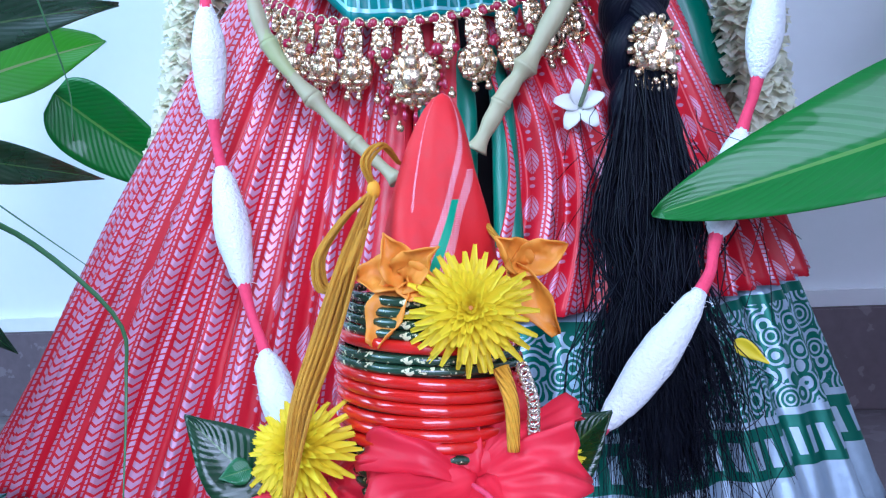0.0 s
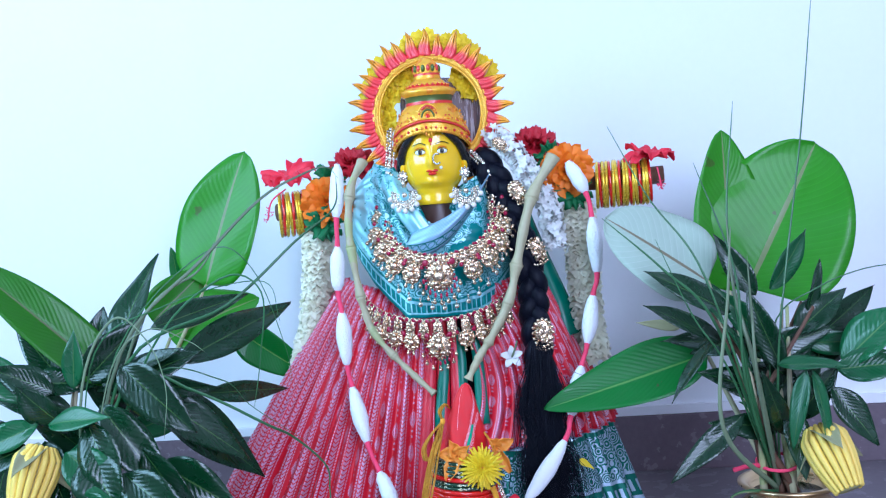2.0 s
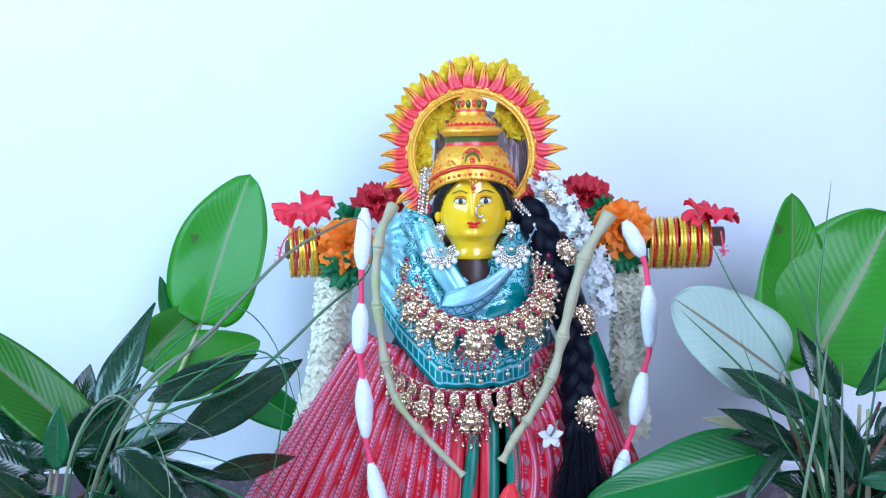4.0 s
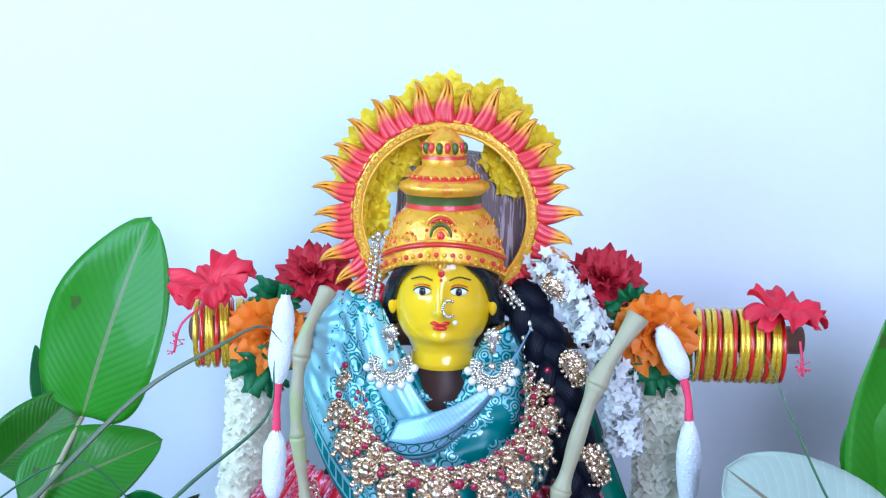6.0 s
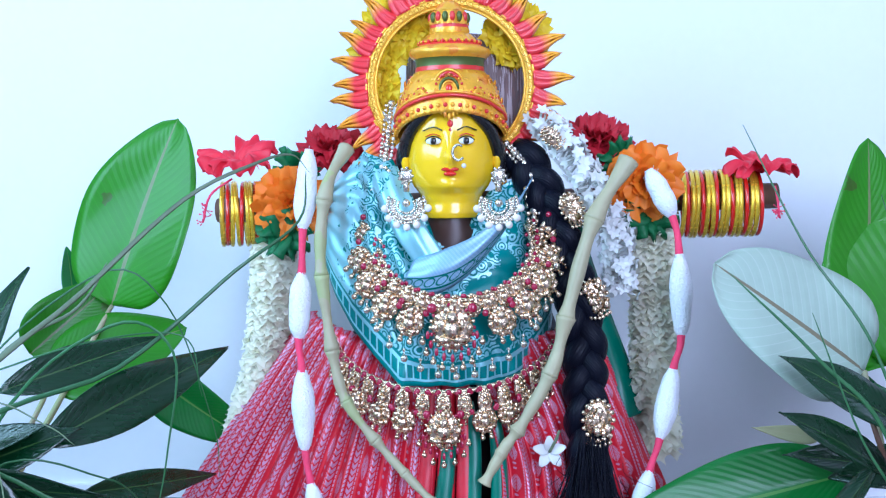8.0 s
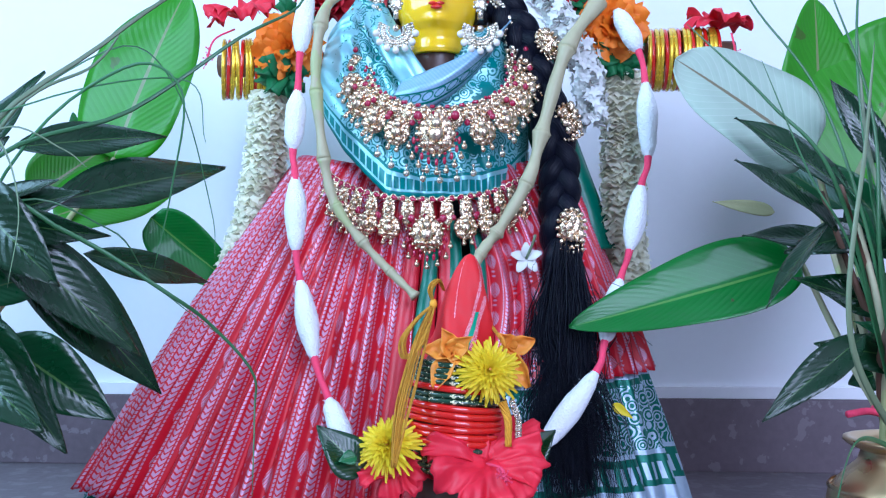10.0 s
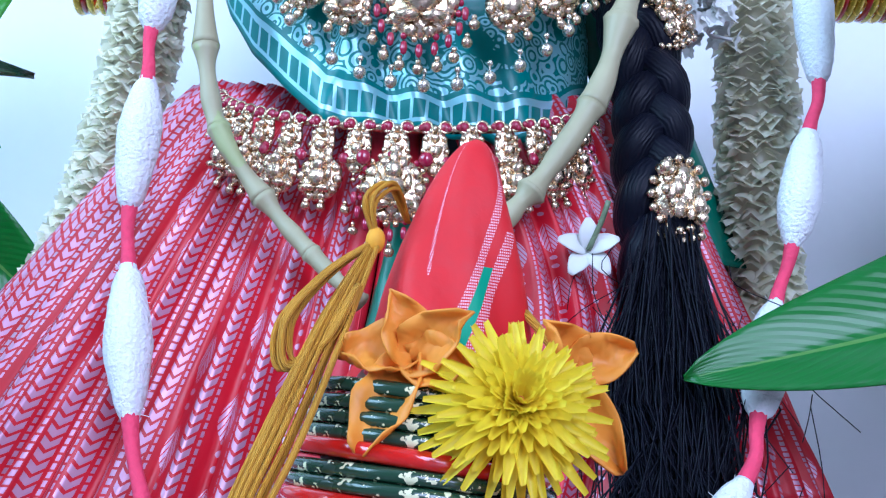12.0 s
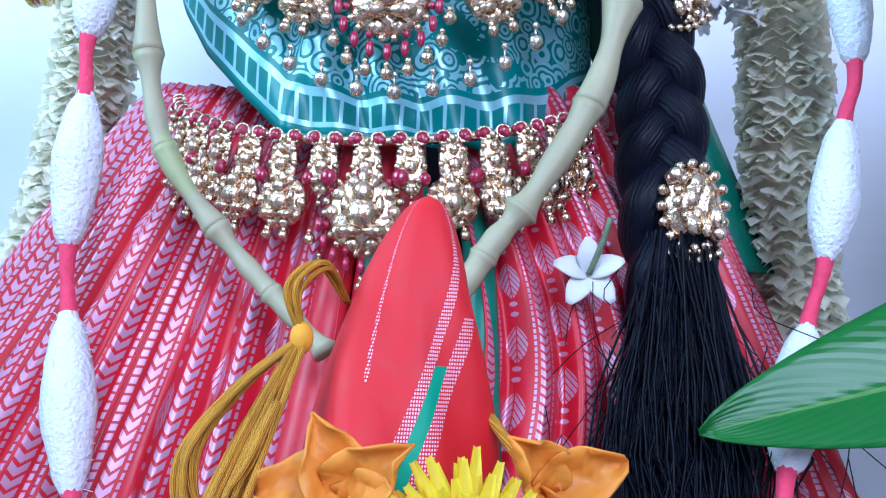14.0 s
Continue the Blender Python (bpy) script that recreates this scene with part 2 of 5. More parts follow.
# teal silk with silver brocade; low u is silvered over as painted window glare
M_TEAL = Mat("teal_brocade_painted_glare", (0.0, 0.20, 0.19), 0.38, var=0.2, scale=130, bump=0.1)
tu2, tv2 = M_TEAL.uv()
vor = M_TEAL.n.new("ShaderNodeTexVoronoi")
vor.inputs["Scale"].default_value = 95.0
M_TEAL.l.new(M_TEAL.tc.outputs["Object"], vor.inputs["Vector"])
curl = (Val(M_TEAL.t, vor.outputs["Distance"]) * 26.0 + M_TEAL.noise(60) * 6.0).sin()
# the last term adds silver on the left to paint in glare
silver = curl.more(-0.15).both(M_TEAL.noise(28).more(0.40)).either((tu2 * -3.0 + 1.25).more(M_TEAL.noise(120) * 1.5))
border = tv2.inside(0.86, 0.885).either(tv2.inside(0.955, 0.97)).either(tv2.inside(0.885, 0.955).both((tu2 * 34.0).frac().less(0.22)))
silver = silver.both(tv2.less(0.84)).either(border)
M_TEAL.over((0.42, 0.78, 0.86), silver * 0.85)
M_TEAL.drive("Metallic", silver * 0.5)
M_TEAL.relief(silver + M_TEAL.fine * 0.5, 0.3, 0.0006)

# silvery blue silk with a green woven border
M_BLUESILK = Mat("silver_blue_silk", (0.25, 0.42, 0.58), 0.4, metal=0.3, var=0.15, scale=200, bump=0.15)
cu, cv = M_BLUESILK.uv()
weave = ((cu * 260.0).sin() * (cv * 90.0).sin())
M_BLUESILK.over((0.40, 0.55, 0.68), weave.more(0.1) * 0.5)
ring = (((cu * 11.0).frac() - 0.5).op("POWER", 2.0) * 0.9 + ((cv - 0.72) * 4.2).op("POWER", 2.0))
M_BLUESILK.over((0.0, 0.16, 0.13), cv.inside(0.58, 0.62).either(cv.inside(0.84, 0.89)).either(ring.inside(0.10, 0.19).both(cv.inside(0.62, 0.84))))

# silver tissue with green border at the hem
M_HEM = Mat("silver_tissue_silk", (0.33, 0.42, 0.52), 0.38, metal=0.5, var=0.18, scale=180, bump=0.15)
gu, gv = M_HEM.uv()
vh = M_HEM.n.new("ShaderNodeTexVoronoi")
vh.inputs["Scale"].default_value = 75.0
M_HEM.l.new(M_HEM.tc.outputs["Object"], vh.inputs["Vector"])
mot = (Val(M_HEM.t, vh.outputs["Distance"]) * 30.0).sin()
M_HEM.over((0.002, 0.11, 0.075), gv.less(0.50).both(mot.less(0.25)).both(gv.inside(0.08, 0.50)).either(gv.inside(0.04, 0.08)).either(gv.inside(0.53, 0.58)).either(gv.inside(0.69, 0.73)).either(gv.inside(0.58, 0.69).both((gu * 30.0).frac().less(0.5))))

# red cloth of the cone, with woven white dots and a green streak
M_CONE = Mat("red_cotton_cloth", (0.66, 0.006, 0.012), 0.6, var=0.15, scale=160, bump=0.2)
qu, qv = M_CONE.uv()
slant = qu * 1.0 + qv * 0.20
check = ((qu * 190.0).frac().less(0.55)).both((qv * 90.0).frac().less(0.55))
M_CONE.over((0.85, 0.62, 0.72), slant.inside(0.945, 0.975).both(check).both(qv.less(0.6)).either(slant.inside(1.005, 1.03).both(check)).either((qu * 1.0 - qv * 0.10).inside(0.005, 0.012).both(check).both(qv.more(0.4))))
M_CONE.over((0.0, 0.30, 0.16), slant.inside(0.975, 1.005).both(qv.less(0.45)))


# ---- mesh tools ----
def finish(name, bm, mats, smooth=True):
    me = bpy.data.meshes.new(name)
    bm.normal_update()
    bm.to_mesh(me)
    bm.free()
    for m in (mats if isinstance(mats, (list, tuple)) else [mats]):
        me.materials.append(m.m)
    if smooth:
        for p in me.polygons:
            p.use_smooth = True
    return me


def part(name, bm, material, parent, label="", smooth=True):
    me = bm if isinstance(bm, bpy.types.Mesh) else finish(name, bm, material, smooth)
    ob = new(name, me)
    ob.parent = parent
    if parent.type == "EMPTY":
        ob.matrix_parent_inverse = Matrix.Translation(-parent.location)
    return tagged(ob, label)


def whole(name, bm, material, label, category, group="", kind="", smooth=True):
    return tagged(new(name, finish(name, bm, material, smooth)), label, category, group, kind)


def thing(name, at, label, category, group=""):
    ob = new(name)
    ob.location = at
    ob.empty_display_size = 0.02
    return tagged(ob, label, category, group)


def V(*a): return Vector(a)


def grid(nu, nv, f, bm=None, close=False, mat=0, uv=None):
    """A sheet of nu x nv cells through f(u, v), with u and v from 0 to 1."""
    bm = bm or bmesh.new()
    layer = bm.loops.layers.uv.verify()
    rows = [[bm.verts.new(f(i / nu, j / nv)) for j in range(nv + 1)] for i in range(nu if close else nu + 1)]
    for i in range(nu):
        for j in range(nv):
            k = (i + 1) % len(rows)
            face = bm.faces.new((rows[i][j], rows[k][j], rows[k][j + 1], rows[i][j + 1]))
            face.material_index = mat
            face.smooth = True
            for loop, (a, b) in zip(face.loops, ((i, j), (i + 1, j), (i + 1, j + 1), (i, j + 1))):
                q = (a / nu, b / nv)
                loop[layer].uv = uv(*q) if uv else q
    return bm


def thicken(bm, d):
    """Gives a sheet real thickness."""
    faces = list(bm.faces)
    bmesh.ops.recalc_face_normals(bm, faces=faces)
    bmesh.ops.solidify(bm, geom=faces, thickness=d)
    return bm


def smooth_path(pts, n):
    """Catmull-Rom through pts."""
    p = [Vector(q) for q in pts]
    p = [p[0] * 2 - p[1], *p, p[-1] * 2 - p[-2]]
    out = []
    m = len(p) - 3
    for k in range(n + 1):
        s = min(k / n * m, m - 1e-6)
        i, t = int(s), s - int(s)
        a, b, c, d = p[i:i + 4]
        out.append(0.5 * ((2 * b) + (c - a) * t + (2 * a - 5 * b + 4 * c - d) * t * t + (3 * b - a - 3 * c + d) * t ** 3))
    return out


def tube(pts, radius, seg=8, bm=None, mat=0, n=None, flat=1.0, caps=True):
    """A tube along pts; radius is a number or a function of 0..1."""
    path = smooth_path(pts, n) if n else [Vector(p) for p in pts]
    rad = radius if callable(radius) else (lambda s: radius)
    bm = bm or bmesh.new()
    layer = bm.loops.layers.uv.verify()
    side = None
    rings = []
    for i, p in enumerate(path):
        d = (path[min(i + 1, len(path) - 1)] - path[max(i - 1, 0)]).normalized()
        if side is None:
            side = d.cross(V(0, 1, 0) if abs(d.y) < 0.9 else V(1, 0, 0)).normalized()
        side = (side - d * side.dot(d)).normalized()
        up = d.cross(side)
        r = rad(i / (len(path) - 1))
        rings.append([bm.verts.new(p + (side * math.cos(a) + up * math.sin(a) * flat) * r) for a in (2 * math.pi * k / seg for k in range(seg))])
    for i in range(len(rings) - 1):
        for k in range(seg):
            f = bm.faces.new((rings[i][k], rings[i][(k + 1) % seg], rings[i + 1][(k + 1) % seg], rings[i + 1][k]))
            f.material_index, f.smooth = mat, True
            for loop, (a, b) in zip(f.loops, ((i, k), (i, k + 1), (i + 1, k + 1), (i + 1, k))):
                loop[layer].uv = (a / (len(rings) - 1), b / seg)
    if caps:
        for r in (rings[0][::-1], rings[-1]):
            bm.faces.new(r).material_index = mat
    return bm


def lathe(profile, seg=32, centre=(0, 0, 0), depth=1.0, bm=None, mat=0, wob=None):
    """profile: (radius, z) rows; depth squeezes y."""
    c = Vector(centre)

    def f(u, v):
        s = v * (len(profile) - 1)
        i = min(int(s), len(profile) - 2)
        (r0, z0), (r1, z1) = profile[i], profile[i + 1]
        r, z = r0 + (r1 - r0) * (s - i), z0 + (z1 - z0) * (s - i)
        a = -2 * math.pi * u
        if wob:
            r *= 1 + wob(a, z)
        return c + V(r * math.cos(a), r * math.sin(a) * depth, z)
    return grid(seg, len(profile) - 1, f, bm, close=True, mat=mat)


def ball(at, r, bm=None, mat=0, seg=8, scale=(1, 1, 1)):
    bm = bm or bmesh.new()
    at = Vector(at)
    res = bmesh.ops.create_uvsphere(bm, u_segments=seg, v_segments=max(4, seg * 2 // 3), radius=r)
    for v in res["verts"]:
        v.co = V(v.co.x * scale[0], v.co.y * scale[1], v.co.z * scale[2]) + at
    for f in {f for v in res["verts"] for f in v.link_faces}:
        f.material_index, f.smooth = mat, True
    return bm


def moved(bm, m):
    bmesh.ops.transform(bm, matrix=m, verts=bm.verts)
    return bm


def aim(base, tip, roll=0.0):
    """A frame at base whose x runs to tip and whose z is the upper side, turned by roll degrees about x."""
    base, tip = Vector(base), Vector(tip)
    x = (tip - base).normalized()
    ref = V(0, -1, 0.35).normalized()
    z = (ref - x * ref.dot(x)).normalized()
    y = z.cross(x)
    m = Matrix((x, y, z)).transposed().to_4x4()
    return Matrix.Translation(base) @ m @ pose(0, 0, 0, roll), (tip - base).length


def leaf_mesh(length, width, bend=0.15, fold=0.25, wave=0.05, shape=1.0, blunt=0.5, nu=18, nv=8, seed=0, thick=0.0007):
    """A leaf blade along x with its rib raised, sides folded up, an end that bends down."""
    rnd = random.Random(seed)
    ph = rnd.uniform(0, 6)

    def f(u, v):
        s = (v - 0.5) * 2
        w = width * 0.5 * (math.sin(math.pi * u ** blunt) ** shape + 0.015)
        y = s * w
        z = fold * abs(y) - bend * length * u * u + wave * width * math.sin(9 * u + ph + s * 2) * abs(s) ** 1.5
        return V(length * u, y * math.cos(min(1.2, fold)), z)
    bm = grid(nu, nv, f, uv=lambda u, v: (u, (v - 0.5) * 2))
    return thicken(bm, thick)


leaf_count = [0]


def leaf(parent, name, base, tip, width, mat, roll=0, bend=0.12, fold=0.25, wave=0.04, shape=1.0, blunt=0.6, label="", nu=16, nv=6):
    leaf_count[0] += 1
    m, length = aim(base, tip, roll)
    bm = leaf_mesh(length, width, bend, fold, wave, shape, blunt, nu, nv, leaf_count[0])
    # the end bends away, so lift the blade's start to let the tip arrive where it should
    moved(bm, Matrix.Rotation(-math.atan(bend), 4, "Y"))
    moved(bm, m)
    return part(name, bm, mat, parent, label)


# ---- the room ----
def box(a, b, bm=None, mat=0):
    bm = bm or bmesh.new()
    (x0, y0, z0), (x1, y1, z1) = a, b
    v = [bm.verts.new(p) for p in ((x0, y0, z0), (x1, y0, z0), (x1, y1, z0), (x0, y1, z0), (x0, y0, z1), (x1, y0, z1), (x1, y1, z1), (x0, y1, z1))]
    for q in ((0, 3, 2, 1), (4, 5, 6, 7), (0, 1, 5, 4), (1, 2, 6, 5), (2, 3, 7, 6), (3, 0, 4, 7)):
        bm.faces.new([v[i] for i in q]).material_index = mat
    return bm


WALL_Y = 0.232
whole("floor", box((-1.8, -3.1, -0.1), (2.2, 0.62, 0.0)), M_FLOOR, "mottled brown-grey stone floor", "floor", kind="structure", smooth=False)
# unseen, added to close the room and cut bounce: ceiling, east, west, south walls
whole("ceiling", box((-1.8, -3.1, 2.7), (2.2, 0.62, 2.8)), M_CEIL, "unseen pale grey ceiling, toned down to cut bounce light", "ceiling", kind="structure", smooth=False)
back = whole("wall_north", box((-2.0, WALL_Y + 0.012, 0.0), (2.4, WALL_Y + 0.15, 2.7)), M_WALL, "smooth pale lavender-white painted wall", "wall", kind="structure", smooth=False)
whole("wall_east", box((2.05, -3.1, 0.0), (2.2, 0.55, 2.7)), M_ROOM, "unseen mid-grey wall, darkened to cut bounce light", "wall", kind="structure", smooth=False)
wl = box((-1.8, -3.1, 0.0), (-1.6, 0.55, 0.7))
box((-1.8, -3.1, 2.0), (-1.6, 0.55, 2.7), wl)
box((-1.8, -3.1, 0.7), (-1.6, -1.85, 2.0), wl)
box((-1.8, -0.45, 0.7), (-1.6, 0.55, 2.0), wl)
whole("wall_west", wl, M_ROOM, "unseen mid-grey wall with a window opening, darkened to cut bounce", "wall", kind="structure", smooth=False)
ws = box((-1.6, -3.1, 0.0), (0.1, -2.97, 2.7))
box((1.7, -3.1, 0.0), (2.05, -2.97, 2.7), ws)
box((0.1, -3.1, 2.35), (1.7, -2.97, 2.7), ws)
whole("wall_south", ws, M_ROOM, "unseen mid-grey wall with an open doorway, darkened to cut bounce", "wall", kind="structure", smooth=False)
sk = box((-1.6, WALL_Y, 0.0), (2.05, WALL_Y + 0.014, 0.092))
bmesh.ops.bevel(sk, geom=[e for e in sk.edges], offset=0.0015, segments=2, affect="EDGES")
whole("baseboard", sk, M_STONE, "polished dark mauve-brown stone skirting along the wall", "skirting", kind="structure", smooth=False)
lg = box((-1.6, WALL_Y + 0.003, 0.0925), (2.05, WALL_Y + 0.016, 0.107))
whole("trim", lg, M_LEDGE, "white plaster fillet on top of the skirting", "trim", kind="structure", smooth=False)

# the wall runs slightly askew to the figure
for o in bpy.data.objects:
    if o.name in ("wall_north", "baseboard", "trim"):
        o.matrix_world = Matrix.Translation((0, WALL_Y, 0)) @ pose(0, 0, 0, 0, 0, -3.5) @ Matrix.Translation((0, -WALL_Y, 0))

# ---- the dressed figure ----
CX = 0.076


def build_statue():
    bm = bmesh.new()
    c = V(CX, -0.052, 0)
    # painted neck and face: one turned form, with cheeks, chin and nose pushed out of it
    prof = [(0.0, 0.470), (0.0275, 0.470), (0.0285, 0.474), (0.0265, 0.484), (0.0285, 0.492), (0.0325, 0.499), (0.0352, 0.509), (0.0366, 0.522), (0.0362, 0.534), (0.0365, 0.546), (0.0360, 0.558), (0.034, 0.572), (0.028, 0.585)]

    def f(u, v):
        s = v * (len(prof) - 1)
        i = min(int(s), len(prof) - 2)
        r = prof[i][0] + (prof[i + 1][0] - prof[i][0]) * (s - i)
        z = prof[i][1] + (prof[i + 1][1] - prof[i][1]) * (s - i)
        a = -2 * math.pi * u
        p = V(r * math.cos(a) * (1.0 + 0.11 * min(1.0, max(0.0, (z - 0.484) / 0.02))), r * math.sin(a) * 0.98, z)
        if p.y < 0:
            p.y -= 0.006 * math.exp(-((z - 0.500) / 0.006) ** 2 - (p.x / 0.011) ** 2)
            p.y -= 0.011 * math.exp(-((z - 0.524) / 0.008) ** 2 - (p.x / 0.0055) ** 2)
            p.y -= 0.005 * math.exp(-((z - 0.536) / 0.012) ** 2 - (p.x / 0.004) ** 2)
            p.y -= 0.004 * math.exp(-((z - 0.513) / 0.004) ** 2 - (p.x / 0.009) ** 2)
            p.y += 0.003 * math.exp(-((z - 0.540) / 0.005) ** 2 - ((abs(p.x) - 0.014) / 0.007) ** 2)
        return c + p
    grid(72, 60, f, bm, close=True, mat=0)
    for sx in (-1, 1):
        ball((CX + sx * 0.0425, -0.058, 0.526), 0.006, bm, 0, 12, (0.75, 0.8, 2.1))
        e = V(CX + sx * 0.0148, -0.0862, 0.5400)
        ball(e, 0.0070, bm, 2, 14, (1.0, 0.30, 0.46))
        ball(e + V(0, -0.0011, 0), 0.0032, bm, 1, 14, (1.0, 0.5, 1.0))
        tube([e + V(-0.0075, 0.001, 0.0005), e + V(-0.004, -0.001, 0.0034), e + V(0.002, -0.0014, 0.004), e + V(0.0075, 0.001, 0.0008)], 0.0006, 6, bm, 1, 10)
        tube([e + V(-0.0072, 0.0006, 0.004), e + V(0, -0.0016, 0.0064), e + V(0.0072, 0.0006, 0.004)], 0.0005, 6, bm, 3, 10)
        tube([e + V(-sx * 0.008, -0.0015, 0.0095), e + V(0, -0.0018, 0.0126), e + V(sx * 0.0095, 0.0032, 0.0095)], 0.0006, 6, bm, 1, 10)
        # painted hair between the face and the crown
        tube([V(CX + sx * 0.010, -0.088, 0.571), V(CX + sx * 0.024, -0.084, 0.563), V(CX + sx * 0.0370, -0.070, 0.548), V(CX + sx * 0.044, -0.054, 0.526), V(CX + sx * 0.044, -0.045, 0.506)], lambda s: 0.0035 + 0.0055 * s, 10, bm, 1, 14)
    ball((CX, -0.0905, 0.5145), 0.0070, bm, 3, 14, (1.2, 0.42, 0.32))
    ball((CX, -0.0912, 0.5105), 0.0060, bm, 3, 14, (1.0, 0.42, 0.38))
    ball((CX + 0.0005, -0.0888, 0.5555), 0.0027, bm, 3, 12, (1.0, 0.4, 1.2))
    ball((CX + 0.0005, -0.0892, 0.5500), 0.0014, bm, 3, 10, (1.0, 0.4, 1.0))
    # crown: dome, neck, flared rim, tiers, finial
    k = V(CX, -0.050, 0)
    dome = [(0.0500, 0.545), (0.0520, 0.548), (0.0512, 0.558), (0.0490, 0.572), (0.0450, 0.586), (0.0390, 0.598), (0.0325, 0.605)]

    def crown_wall(u, v):
        s = v * (len(dome) - 1)
        i = min(int(s), len(dome) - 2)
        r = dome[i][0] + (dome[i + 1][0] - dome[i][0]) * (s - i)
        z = dome[i][1] + (dome[i + 1][1] - dome[i][1]) * (s - i)
        a = -2 * math.pi * u
        arch = max(0.0, -math.sin(a)) ** 1.3 * 0.021 * (1 - v) ** 1.2
        return k + V(r * math.cos(a), r * math.sin(a) * 0.88, z + arch)
    grid(64, 12, crown_wall, bm, close=True, mat=4)
    lathe([(0.0325, 0.605), (0.0320, 0.609)], 64, k, 0.9, bm, 5)
    lathe([(0.0320, 0.609), (0.0318, 0.6145), (0.0335, 0.6165)], 64, k, 0.9, bm, 6)
    lathe([(0.0335, 0.6165), (0.0375, 0.620), (0.0385, 0.6225), (0.0370, 0.6255), (0.0300, 0.6285)], 64, k, 0.9, bm, 4)
    lathe([(0.0300, 0.6285), (0.0280, 0.6315)], 64, k, 0.9, bm, 5)
    lathe([(0.0280, 0.6315), (0.0215, 0.6385), (0.0185, 0.6400)], 64, k, 0.9, bm, 4, wob=lambda a, z: 0.03 * math.sin(12 * a))
    lathe([(0.0185, 0.6400), (0.0190, 0.6425), (0.0185, 0.6450)], 64, k, 0.9, bm, 4)
    lathe([(0.0185, 0.6450), (0.0178, 0.6480)], 64, k, 0.9, bm, 5)
    lathe([(0.0178, 0.6480), (0.0184, 0.6540), (0.0150, 0.6610)], 64, k, 0.9, bm, 4, wob=lambda a, z: 0.06 * math.sin(8 * a))
    lathe([(0.0150, 0.6610), (0.0105, 0.6660), (0.0075, 0.6690), (0.0, 0.6720)], 64, k, 0.9, bm, 4)
    for j in range(8):
        a = math.pi * (j + 0.5) / 8
        ball(k + V(0.0172 * math.cos(a), -0.0160 * math.sin(a), 0.6545), 0.0042, bm, 5 if j % 2 else 6, 8, (0.7, 0.7, 1.2))
    for j in range(26):
        a = math.pi * j / 25
        ball(k + V(0.0525 * math.cos(a), -0.0452 * math.sin(a), 0.5520 + 0.0200 * math.sin(a) ** 1.3), 0.0021, bm, 5 if j % 2 else 4, 8)
        ball(k + V(0.0527 * math.cos(a), -0.0456 * math.sin(a), 0.5470 + 0.0205 * math.sin(a) ** 1.3), 0.0016, bm, 4, 6)
        ball(k + V(0.0290 * math.cos(a), -0.0265 * math.sin(a), 0.6315), 0.0016, bm, 4 if j % 2 else 5, 6)
    # medallions on the dome
    def on_dome(az, z):
        rr = np.interp(z, [0.549, 0.560, 0.572, 0.586, 0.598, 0.605], [0.0500, 0.0505, 0.0490, 0.0450, 0.0390, 0.0325])
        a = radians(az)
        return k + V(rr * math.sin(a), -rr * 0.86 * math.cos(a), z), a
    for az, z, r in ((0, 0.586, 0.0100), (-33, 0.580, 0.0060), (33, 0.580, 0.0060), (-55, 0.572, 0.0055), (55, 0.572, 0.0055), (-74, 0.566, 0.005), (74, 0.566, 0.005)):
        p, a = on_dome(az, z)
        rot = Matrix.Rotation(a, 4, "Z")
        for rad, m_, w in ((r, 6 if r > 0.008 else 4, 0.0013), (r * 0.72, 4, 0.0013)):
            tube([p + rot @ V(rad * 0.82 * math.cos(q), -0.0012, rad * math.sin(q)) for q in (2 * math.pi * i / 20 for i in range(21))], w, 6, bm, m_)
        ball(p + rot @ V(0, -0.0015, 0), r * 0.42, bm, 3, 10, (0.85, 0.6, 1.1))
        for i in range(9):
            q = math.pi * i / 8
            ball(p + rot @ V(r * 1.25 * math.cos(q), -0.0005, r * 1.3 * math.sin(q)), 0.0014, bm, 5 if i % 2 else 4, 6)
    # scrollwork, red drops and an arched rib over the brow
    for row, (z, n, r) in enumerate(((0.5755, 12, 0.0042), (0.5935, 9, 0.0034))):
        for i in range(n):
            az = -80 + 160 * i / (n - 1)
            if abs(az) < 18 and row:
                continue
            p, a = on_dome(az, z + (0.008 * math.cos(radians(az)) if not row else 0))
            rot = Matrix.Rotation(a, 4, "Z")
            tube([p + rot @ V(r * (1 - 0.13 * q) * math.cos(q * 1.05), -0.0012, r * (1 - 0.13 * q) * math.sin(q * 1.05)) for q in range(8)], 0.0009, 5, bm, 4)
            ball(p + rot @ V(0, -0.001, 0), r * 0.36, bm, 5, 7, (1, 0.6, 1.3))
    for k_, (dz, w, m_) in enumerate(((0.0085, 0.0017, 5), (0.0115, 0.0013, 4))):
        tube([k + V(0.0520 * math.cos(a), -0.0455 * math.sin(a), 0.5520 + dz + 0.0200 * math.sin(a) ** 1.3) for a in (math.pi * i / 40 for i in range(41))], w, 6, bm, m_)
    p, a = on_dome(0, 0.588)
    for r, m_ in ((0.0150, 5), (0.0175, 4)):
        tube([p + V(r * 0.80 * math.cos(q), -0.0012 + 0.004 * abs(math.cos(q)), r * math.sin(q) - 0.002) for q in (math.pi * i / 16 - 0.2 for i in range(19))], 0.0014, 6, bm, m_)
    rnd = random.Random(4)
    for _ in range(130):
        p, a = on_dome(rnd.uniform(-85, 85), rnd.uniform(0.564, 0.603))
        ball(p, rnd.uniform(0.0010, 0.0018), bm, rnd.choice((4, 4, 4, 5)), 5)
